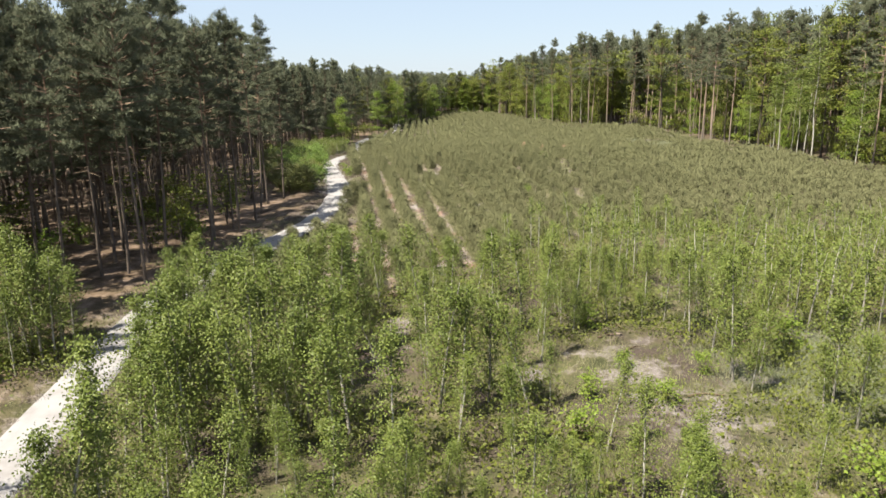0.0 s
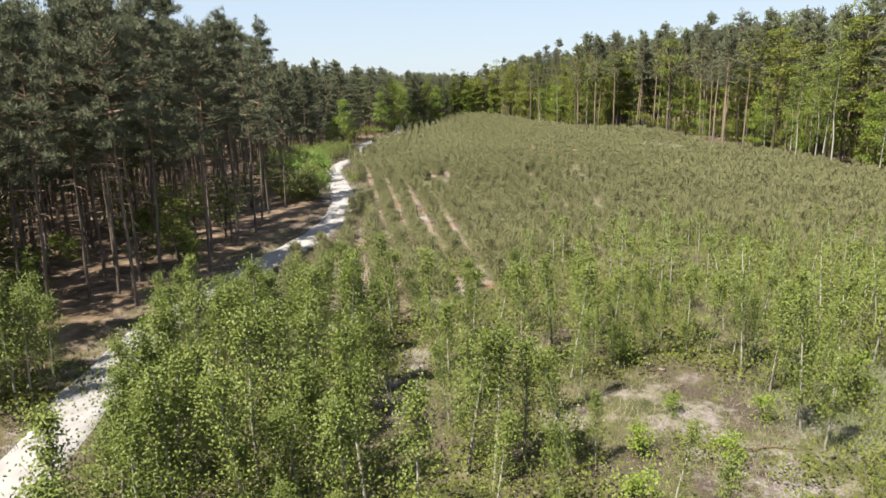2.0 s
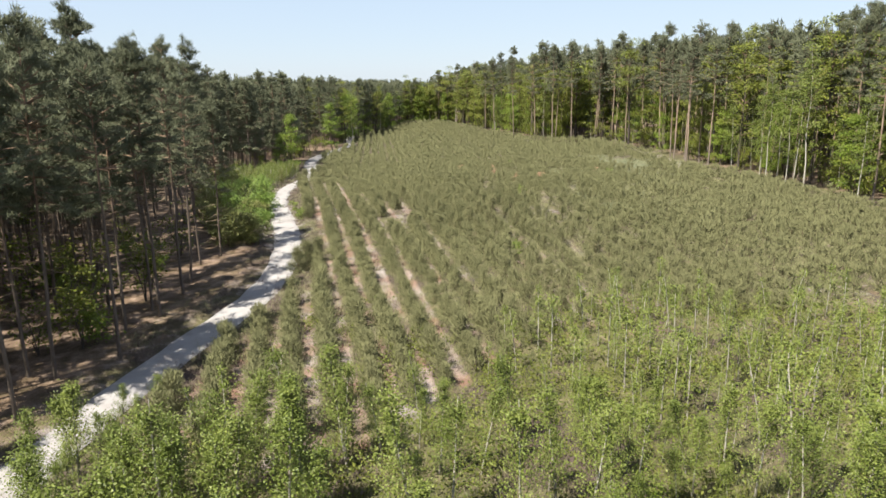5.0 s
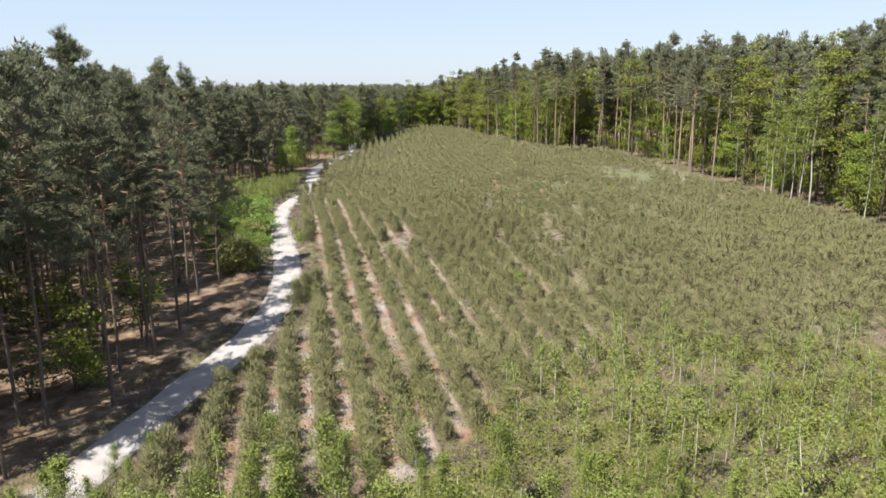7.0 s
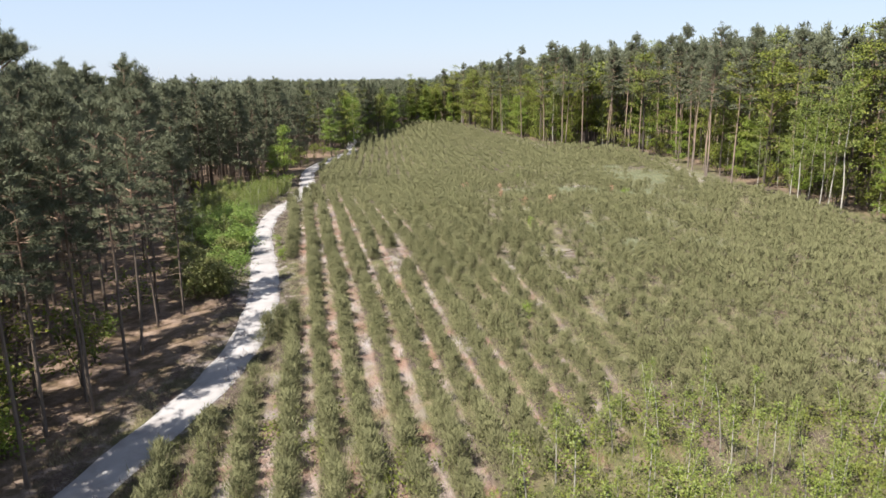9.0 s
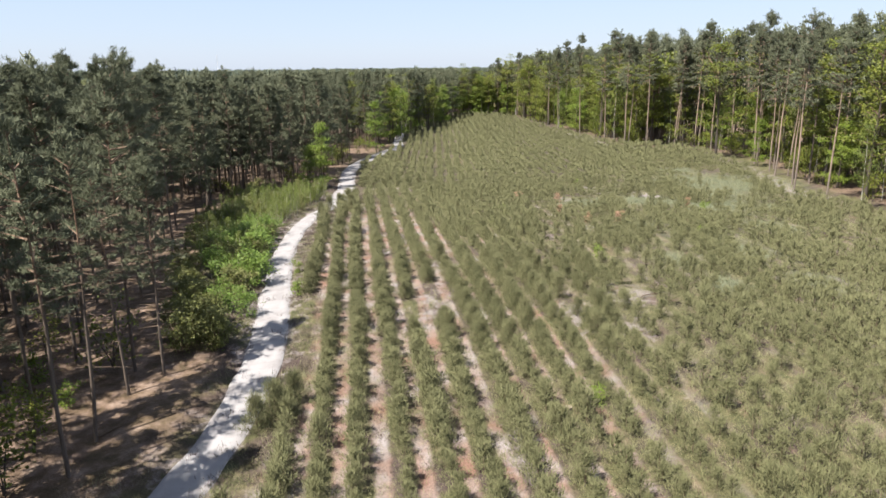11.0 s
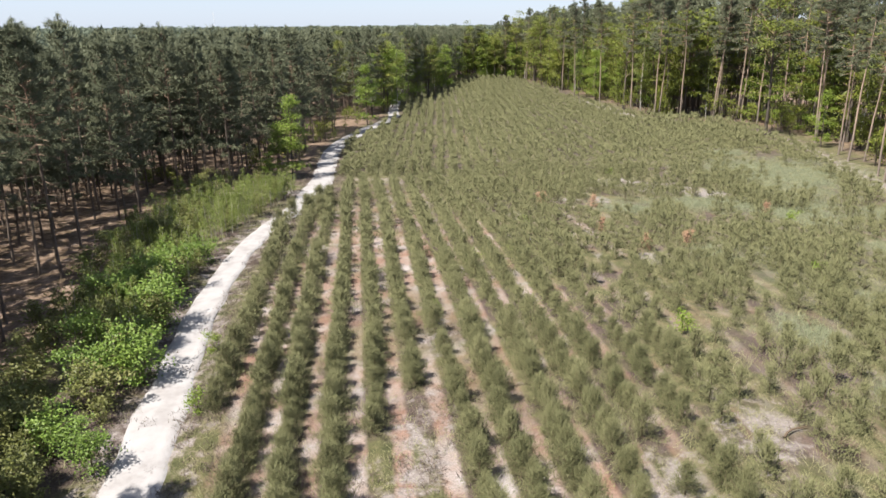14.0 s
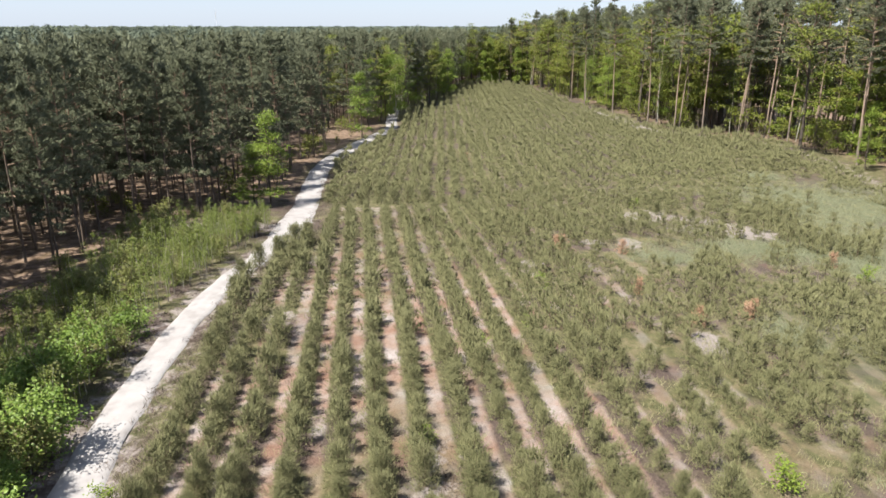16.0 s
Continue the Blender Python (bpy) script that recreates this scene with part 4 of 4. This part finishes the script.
for x, y, s in ((-15.9, 63.6, 1.25), (-17.8, 69.4, 1.25), (-17.3, 66.6, 0.8), (-14.4, 57.7, 0.75), (-16.4, 58.6, 0.95), (-19.9, 73.6, 1.2), (-20.8, 73.0, 1.2), (-20.8, 71.4, 1.1), (-21.2, 76.8, 1.1), (-17.2, 63.0, 1.0), (-20.4, 79.5, 0.9), (-19.8, 66.5, 1.0)):
    put(BIGLIGHT[rng.integers(2)], x, y, s, rng.uniform(0, 360))
for _ in range(120):
    y = 53 + 49.5 * rng.random() ** 1.5
    lo, hi = left_edge(y) + 0.5, road_x(y) - 1.7
    if hi - lo < 1:
        continue
    x = hi - (hi - lo) * rng.random() ** 0.9
    put(BUSHES[rng.integers(4)], x, y, rng.uniform(0.55, 1.15) * (1.0 if y > 80 else 0.95), rng.uniform(0, 360))
SMALL = [(5.1, 21.3, 1.05), (-3.0, 77.8, 0.75), (-4.5, 70.4, 0.6), (0.1, 87.2, 0.8), (-0.7, 81.0, 0.6), (6.8, 68.7, 0.9), (-12.5, 61.4, 0.8), (4.1, 47.6, 0.75), (6.0, 17.6, 0.6),
         (4.5, 15.2, 0.8), (6.9, 15.0, 0.7), (8.6, 17.2, 0.7), (12.4, 19.6, 1.1), (3.9, 12.6, 0.9), (10.5, 9.5, 1.2), (13.5, 8.0, 1.2), (-14.0, 66.5, 0.7), (16.5, 78, 0.8), (9.5, 112.5, 0.8), (20, 92, 0.9)]
for x, y, s in SMALL:
    put(LIGHT[rng.integers(3)], x, y, s, rng.uniform(0, 360))
for _ in range(10):
    y = rng.uniform(22, 60)
    put(LIGHT[rng.integers(3)], left_edge(y) - rng.uniform(1, 12), y, rng.uniform(0.8, 1.9), rng.uniform(0, 360))
for x, y, s, k in ((-23.9, 110.6, 0.80, LIMES), (-25.8, 111.5, 0.5, LIMES), (-25.6, 108.4, 0.3, LIMES), (-24.9, 156.5, 0.92, LIMES), (-33.0, 167.0, 0.80, OAKS), (-31.0, 170.0, 0.7, OAKS), (-27.5, 174.0, 0.95, LIMES),
                   (-23.5, 186.0, 0.85, LIMES), (-20.0, 205.0, 0.70, OAKS), (-17.5, 225.0, 0.9, LIMES), (-16.0, 250.0, 0.95, LIMES), (-29.0, 200.0, 0.74, OAKS)):
    put(k[rng.integers(3)], x, y, s, rng.uniform(0, 360))

# ---- planted rows of young pines ----
YOUNG = kinds(lambda: young_pine(rng.uniform(1.3, 1.55), 5, 6, 90, 0.17, 0.0145), 5, "young_pine",
              "knee-high to waist-high planted pine with upright grey-green shoots", "young pine", "planted rows of young pines", (M_TWIG, M_YOUNG), ("stem", "needles"))
RUSTY = kinds(lambda: young_pine(1.2, 4, 5, 34, 0.15, 0.028), 1, "young_pine",
              "dead young pine with rust-brown needles", "young pine", "planted rows of young pines", (M_TWIG, M_RUST), ("stem", "needles"))
for x, y in ((7.7, 82.4), (10.9, 84.2), (1.5, 96.6), (5.9, 95.6), (5.5, 86.8), (19.3, 94.9), (-7.5, 138.5), (10.4, 83.6), (1.9, 96.1)):
    put(RUSTY[0], x, y, rng.uniform(0.85, 1.05), rng.uniform(0, 360))
px, py = [], []
for k in range(-24, 62):
    yy = np.arange(24, BACK_Y - 2, 0.68) + rng.uniform(0, 0.7)
    yy = yy + rng.normal(0, 0.12, len(yy))
    sway = rng.normal(0, 0.05) + rng.normal(0, 0.075, len(yy)) + 0.10 * np.sin(yy * 0.21 + k * 1.7)
    x1 = ROW_AT + k * ROW - SLOPE * (yy - 60) + sway
    x2 = ROW_B_AT + (k + 10) * ROW_B - SLOPE_B * (yy - 128) + sway
    first, second = yy < block_edge(x1) - 0.7, yy > block_edge(x2) + 0.7
    px += [x1[first], x2[second]]
    py += [yy[first], yy[second]]
px, py = np.concatenate(px), np.concatenate(py)
edge = np.interp(px, [-11, -8, -4, 0, 5, 9, 14, 21, 34], [24, 24.5, 26, 29, 35, 39, 36, 38, 40])
ok = (px > road_x(py) + np.interp(py, [30, 50, 70, 84, 92, 100, 150], [2.2, 2.3, 1.9, 1.5, 1.3, 2.2, 1.7])) & (px < right_edge(py) - np.where((py > 98) & (py < 215), 4.0, 2.2)) & (py > edge)
thin = rng.random(len(px))
for sx, sy, rx_, ry_ in ((-3.9, 59, 1.5, 4), (10.2, 109, 2.4, 2.6), (14.0, 106.5, 3.0, 3.0), (16.8, 104.5, 2.2, 2.0), (7, 99, 0.9, 1.8), (12, 97, 5, 2.0), (29, 118, 9, 10), (25, 106, 4, 6), *PALE, (-15, 110.3, 4.5, 0.7), (7.6, 80, 0.8, 1.6), (-13.4, 82, 1, 1.5), (7.6, 60.9, 1.2, 2)):
    ok &= (((px - sx) / rx_) ** 2 + ((py - sy) / ry_) ** 2 > 1) | (thin < (0.4 if rx_ > 8 else 0.32 if sx > 11 and rx_ > 1.4 else 0.1))
ok &= (thin > 0.05) | (px > 14)
gaps = np.array([noise.noise((float(a) * 0.16, float(b) * 0.09, 40)) for a, b in zip(px, py)])
ok &= ~((gaps > np.interp(px, [3, 8], [0.12, 0.03])) & (px > 3) & (thin < np.where(py > block_edge(px), 0.25, np.where(py > 62, 0.60, 0.3))))
px, py = px[ok], py[ok]
hero = (py > 52) & (py < 68) & (px > -13) & (px < 6)
hi = np.flatnonzero(hero)[:300]
is_hero = np.zeros(len(px), bool)
is_hero[hi] = True
for i in hi:
    put(YOUNG[rng.integers(5)], px[i], py[i], rng.uniform(0.66, 1.12), rng.uniform(0, 360), 0.09)
NEAR_YOUNG = stand_in(5, lambda: young_pine(rng.uniform(1.3, 1.55), 4, 5, 40, 0.20, 0.026, False))
MID_YOUNG = stand_in(5, lambda: young_pine(rng.uniform(1.3, 1.55), 3, 5, 17, 0.26, 0.042, False))
FAR_YOUNG = stand_in(4, lambda: young_pine(1.45, 2, 5, 7, 0.34, 0.074, False))


def drop_wood(gs):
    return [(v, t[m == 1], m[m == 1]) for v, t, m in gs]


patch = np.array([noise.noise((float(a) * 0.22, float(b) * 0.16, 77)) for a, b in zip(px, py)])
size = (rng.uniform(0.64, 1.10, len(px)) + 0.22 * patch) * np.interp(px, [-2, 6, 16, 30], [1.0, 0.92, 1.06, 1.12]) * np.where(py > block_edge(px), 1.12, 1.0)
bands = ((NEAR_YOUNG, ~is_hero & (py < 80) & (px < 17)), (MID_YOUNG, ~is_hero & (py < 118) & ((py >= 80) | (px >= 17))), (drop_wood(FAR_YOUNG), ~is_hero & (py >= 118)))
g = join(*[strew(ks, rng.integers(0, len(ks), sel.sum()), px[sel], py[sel], ground_z(px[sel], py[sel]) - 0.09, size[sel], np.where(py[sel] > 110, 1.05, 1.12)) for ks, sel in bands])
tagged(new("pine_plantation", geo_mesh("pine_plantation", g, [M_TWIG, M_YOUNG])), "rows of planted young pines over the sandy clearing", "plantation", kind="stuff")
for x, y, s in ((-15.5, 90.7, 1.5), (-17.0, 95.9, 1.5), (-9.0, 46.2, 1.35), (-9.4, 45.2, 1.2), (-8.5, 47.3, 1.2), (-17.3, 93.0, 1.3), (-17.9, 91.0, 1.25), (-16.6, 97.6, 1.2), (-18.0, 88.2, 1.1), (-17.2, 85.2, 1.15), (9.4, 108.0, 0.6), (11.0, 110.0, 0.9), (12.4, 106.0, 0.5), (13.6, 108.2, 0.7), (15.2, 105.2, 0.55), (15.8, 107.4, 0.8), (10.4, 106.2, 0.45), (17.4, 104.0, 0.6), (14.4, 104.2, 0.5)):
    put(YOUNG[rng.integers(5)], x, y, s, rng.uniform(0, 360))

# ---- grass and heather ----


def tuft(n, spread, h, w, lean=0.5):
    p = np.column_stack([rng.normal(0, spread, (n, 2)), np.zeros(n)])
    d = unit(np.column_stack([rng.normal(0, lean, (n, 2)), np.ones(n)]))
    return blades(p, d, h * rng.uniform(0.5, 1.2, n), w)


TUFTS = [tuft(20, 0.19, 0.28, 0.015, 0.6) for _ in range(6)]
n = 20000
sx, sy = rng.uniform(-16, 40, n), 4 + 125 * rng.random(n) ** 1.1
patchy = np.array([noise.noise((float(p) * 0.18, float(q_) * 0.18, 9)) for p, q_ in zip(sx, sy)])
keep = (np.abs(sx - road_x(sy)) > 1.3) & (sx > left_edge(sy)) & (patchy > np.where(sx > 4, -0.3, 0.05)) & (sx < right_edge(sy))
keep &= (np.abs(row_phase(sx, sy) - 0.5) > 0.2) | (sy < 40) | (sx > 7) | (rng.random(n) < 0.2)
vy = rng.uniform(8, 135, 2600)
vx = road_x(vy) + np.where(rng.random(2600) < 0.68, 1, -1) * (1.05 + 1.7 * rng.random(2600))
gx_, gy_ = rng.uniform(-9, 22, 3800), rng.uniform(31, 62, 3800)
sel = (gx_ > road_x(gy_) + 1.6) & ((np.abs(row_phase(gx_, gy_) - 0.5) > 0.15) | (rng.random(3800) < 0.35))
cx_, cy_ = rng.normal(6.6, 2.4, 150), rng.normal(16, 2.8, 150)
sx, sy = np.concatenate([sx[keep], vx[:600], gx_[sel], cx_]), np.concatenate([sy[keep], vy[:600], gy_[sel], cy_])
g = strew(TUFTS, rng.integers(0, 5, len(sx)), sx, sy, ground_z(sx, sy) - 0.03, rng.uniform(0.6, 1.4, len(sx)))
tagged(new("dry_grass", geo_mesh("dry_grass", g, [M_GRASS])), "tufts of dry straw-coloured grass on the heath", "grass", kind="stuff")
p_i = rng.integers(0, len(PALE), 1100)
p_c = np.array(PALE)[p_i]
m_x = np.concatenate([p_c[:, 0] + 0.5 * p_c[:, 2] * rng.normal(size=1100), rng.normal(15, 4, 500), rng.normal(28, 5, 900), rng.normal(24, 3, 500), rng.normal(13.5, 2.2, 700), rng.normal(26, 4, 400)])
m_y = np.concatenate([p_c[:, 1] + 0.5 * p_c[:, 3] * rng.normal(size=1100), rng.normal(98, 1.5, 500), rng.normal(120, 4.5, 900), rng.normal(99, 5, 500), rng.normal(17.5, 2.8, 700), rng.normal(112, 3, 400)])
g = strew(TUFTS, rng.integers(0, 5, len(m_x)), m_x, m_y, ground_z(m_x, m_y) - 0.03, rng.uniform(0.8, 1.7, len(m_x)))
tagged(new("meadow_grass", geo_mesh("meadow_grass", g, [M_MEADOW])), "patches of pale green meadow grass", "grass", kind="stuff")
HEATH = [tuft(26, 0.17, 0.20, 0.022, 0.9) for _ in range(4)]
hx, hy = rng.uniform(-11, 26, 3400), rng.uniform(3, 50, 3400)
patchy = np.array([noise.noise((float(p) * 0.3, float(q_) * 0.3, 21)) for p, q_ in zip(hx, hy)])
keep = ((patchy > 0.08) | ((np.abs(row_phase(hx, hy) - 0.5) < 0.3) & (hy > 9) & (hy < 36) & (hx < 5))) & (hx > road_x(hy) + 1.5)
hx, hy = np.concatenate([hx[keep], vx[1000:], rng.normal(-3.6, 1.0, 50), rng.normal(-4, 1, 30), rng.uniform(-16, 6, 160), rng.normal(13.2, 2.6, 90)]), np.concatenate([hy[keep], vy[1000:], rng.normal(59, 2.5, 50), rng.normal(68, 2, 30), rng.uniform(42, 78, 160), rng.normal(106.6, 1.9, 90)])
g = strew(HEATH, rng.integers(0, 4, len(hx)), hx, hy, ground_z(hx, hy) - 0.02, rng.uniform(0.7, 1.5, len(hx)))
tagged(new("heather", geo_mesh("heather", g, [M_HEATHER])), "low dark brown heather and dead twigs", "heather", kind="stuff")
LOW = [join(*[leaves(p_, ball(30), 0.09, 0.06)]) for p_ in (rng.normal(0, 0.25, (30, 3)) * [1, 1, 0.6] + [0, 0, 0.22] for _ in range(5))]
lx, ly = rng.uniform(-11, 32, 7600), -6 + 44 * rng.random(7600) ** 1.2
patchy = np.array([noise.noise((float(p) * 0.25, float(q_) * 0.25, 33)) for p, q_ in zip(lx, ly)])
keep = (patchy > -0.18) & ((ly < np.interp(lx, [-6, 0, 5], [25, 28, 40])) | (patchy > 0.2)) & (lx > road_x(ly) + 1.2) & ((((lx - 6.4) / 2.9) ** 2 + ((ly - 16) / 4.4) ** 2 > 1) | (patchy > 0.25))
lx, ly = np.concatenate([lx[keep], rng.normal(-16.9, 1.5, 170)]), np.concatenate([ly[keep], rng.normal(17.6, 1.5, 170)])
g = strew(LOW, rng.integers(0, 5, len(lx)), lx, ly, ground_z(lx, ly) - 0.02, rng.uniform(0.7, 1.8, len(lx)))
tagged(new("low_scrub", geo_mesh("low_scrub", g, [M_SCRUB])), "low green scrub between the birch saplings", "scrub", kind="stuff")

GREEN = [tuft(22, 0.2, 0.42, 0.013, 0.45) for _ in range(5)]
nx_, ny_ = rng.uniform(-11, 24, 5200), rng.uniform(0, 36, 5200)
patchy = np.array([noise.noise((float(p) * 0.35, float(q_) * 0.35, 51)) for p, q_ in zip(nx_, ny_)])
keep = (patchy > -0.05) & (nx_ > road_x(ny_) + 1.1) & ((((nx_ - 6.4) / 2.6) ** 2 + ((ny_ - 16) / 4.2) ** 2 > 1) | (patchy > 0.3)) & ((np.abs(row_phase(nx_, ny_) - 0.5) > 0.2) | (ny_ < 9) | (nx_ > 5))
nx_, ny_ = nx_[keep], ny_[keep]
g = strew(GREEN, rng.integers(0, 5, len(nx_)), nx_, ny_, ground_z(nx_, ny_) - 0.02, rng.uniform(0.7, 1.5, len(nx_)))
tagged(new("green_grass", geo_mesh("green_grass", g, [M_SCRUB])), "tall fresh green grass between the birch saplings", "grass", kind="stuff")

# ---- dead wood, stones, and the mast on the skyline ----


def stump(r, h, label):
    """A sawn stump: fluted bark that widens at the root, and a pale cut face."""
    n = 14
    root = new("tree_stump")
    ang = np.linspace(0, 2 * np.pi, n, endpoint=False)
    flute = 1 + 0.10 * np.sin(3 * ang + 1) + rng.normal(0, 0.03, n)
    rings = [np.column_stack([np.cos(ang) * r * f * flute, np.sin(ang) * r * f * flute, np.full(n, z)]) for f, z in ((1.45, -0.08), (1.12, 0.25 * h), (1.0, h))]
    v = np.concatenate(rings)
    t = [(i * n + k, i * n + (k + 1) % n, (i + 1) * n + (k + 1) % n) for i in range(2) for k in range(n)] + [(i * n + k, (i + 1) * n + (k + 1) % n, (i + 1) * n + k) for i in range(2) for k in range(n)]
    part("bark", geo_mesh("bark", (v, np.array(t), np.zeros(len(t), int)), [M_OAKBARK], True), root)
    top = np.concatenate([rings[2] * [0.97, 0.97, 1], [[0, 0, h + 0.012]]])
    tt = np.array([(k, (k + 1) % n, n) for k in range(n)])
    part("cut_face", geo_mesh("cut_face", (top, tt, np.zeros(n, int)), [M_CUT]), root, "pale sawn wood")
    return tagged(root, label, "stump")


M_CUT = bark_mat("sawn_wood", (0.225, 0.178, 0.148), (0.262, 0.212, 0.178), 0.1, 0.3, 20)
for x, y, r, h in ((5.95, 21.0, 0.16, 0.11), (6.35, 20.6, 0.12, 0.09), (0.1, 8.4, 0.2, 0.40), (2.9, 47.0, 0.15, 0.2)):
    s = stump(r, h, "weathered tree stump with a pale cut top on the heath")
    s.matrix_basis = pose(x, y, float(ground_z(x, y)) - 0.02, rng.normal(0, 3), rng.normal(0, 3), rng.uniform(0, 360))
for x, y, a, ln in ((-17.5, 36.0, 20, 3.2), (-19.5, 41.5, 75, 2.6), (5.5, 20.2, 30, 0.9), (6.6, 21.2, 100, 0.8), (6.2, 18.6, 60, 1.1), (8.2, 60.5, 40, 1.3), (11.5, 64.0, 120, 1.2), (7.6, 15.4, 10, 1.2), (13.0, 70.5, 70, 1.0), (6.4, 54.8, 25, 1.2), (6.7, 54.2, 95, 0.9), (39.2, 76.5, 60, 2.2), (38.8, 74.2, 110, 1.8), (-15.8, 44.8, 50, 2.4)):
    k = np.linspace(0, 1, 5)
    g = join(tube(np.column_stack([k * ln, 0.08 * np.sin(k * 4) * ln, 0.04 + 0.03 * np.sin(k * 3)]), 0.05 * (1 - 0.6 * k), 5),
             tubes([(ln * 0.4, 0.05, 0.05), (ln * 0.65, 0.03, 0.05)], [(ln * 0.6, 0.35, 0.22), (ln * 0.85, -0.28, 0.15)], 0.02, 0.008))
    ob = tagged(new("dead_branch", geo_mesh("dead_branch", g, [M_TWIG], True)), "fallen bare branch lying on the ground", "branch", "fallen branches")
    ob.matrix_basis = pose(x, y, float(ground_z(x, y)), 0, 0, a)


def mast(x, y, h):
    """A slim lattice mast: three legs, cross braces and a tip."""
    m, n, l, b = node_mat("painted_steel", 0.5)
    b.inputs["Base Color"].default_value = (0.55, 0.55, 0.57, 1)
    root = new("radio_mast")
    foot = [(1.0 * math.cos(a), 1.0 * math.sin(a), 0) for a in (0.5, 2.6, 4.7)]
    for p in foot:
        part("leg", geo_mesh("leg", tube([p, (p[0] * 0.5, p[1] * 0.5, h * 0.9)], [0.12, 0.1], 4), [m]), root)
    s, e = [], []
    for k in range(24):
        f0, f1 = 1 - 0.5 * k / 24, 1 - 0.5 * (k + 1) / 24
        for q in range(3):
            s.append(np.array(foot[q]) * f0 + [0, 0, h * 0.9 * k / 24])
            e.append(np.array(foot[(q + 1) % 3]) * f1 + [0, 0, h * 0.9 * (k + 1) / 24])
    part("bracing", geo_mesh("bracing", tubes(s, e, 0.06, 0.06), [m]), root)
    part("aerial", geo_mesh("aerial", tube([(0, 0, h * 0.88), (0, 0, h)], [0.2, 0.08], 5), [m]), root)
    root.matrix_basis = pose(x, y, float(ground_z(x, y)))
    return tagged(root, "slim grey lattice radio mast above the far forest", "mast")


mast(-610, 1500, 52)
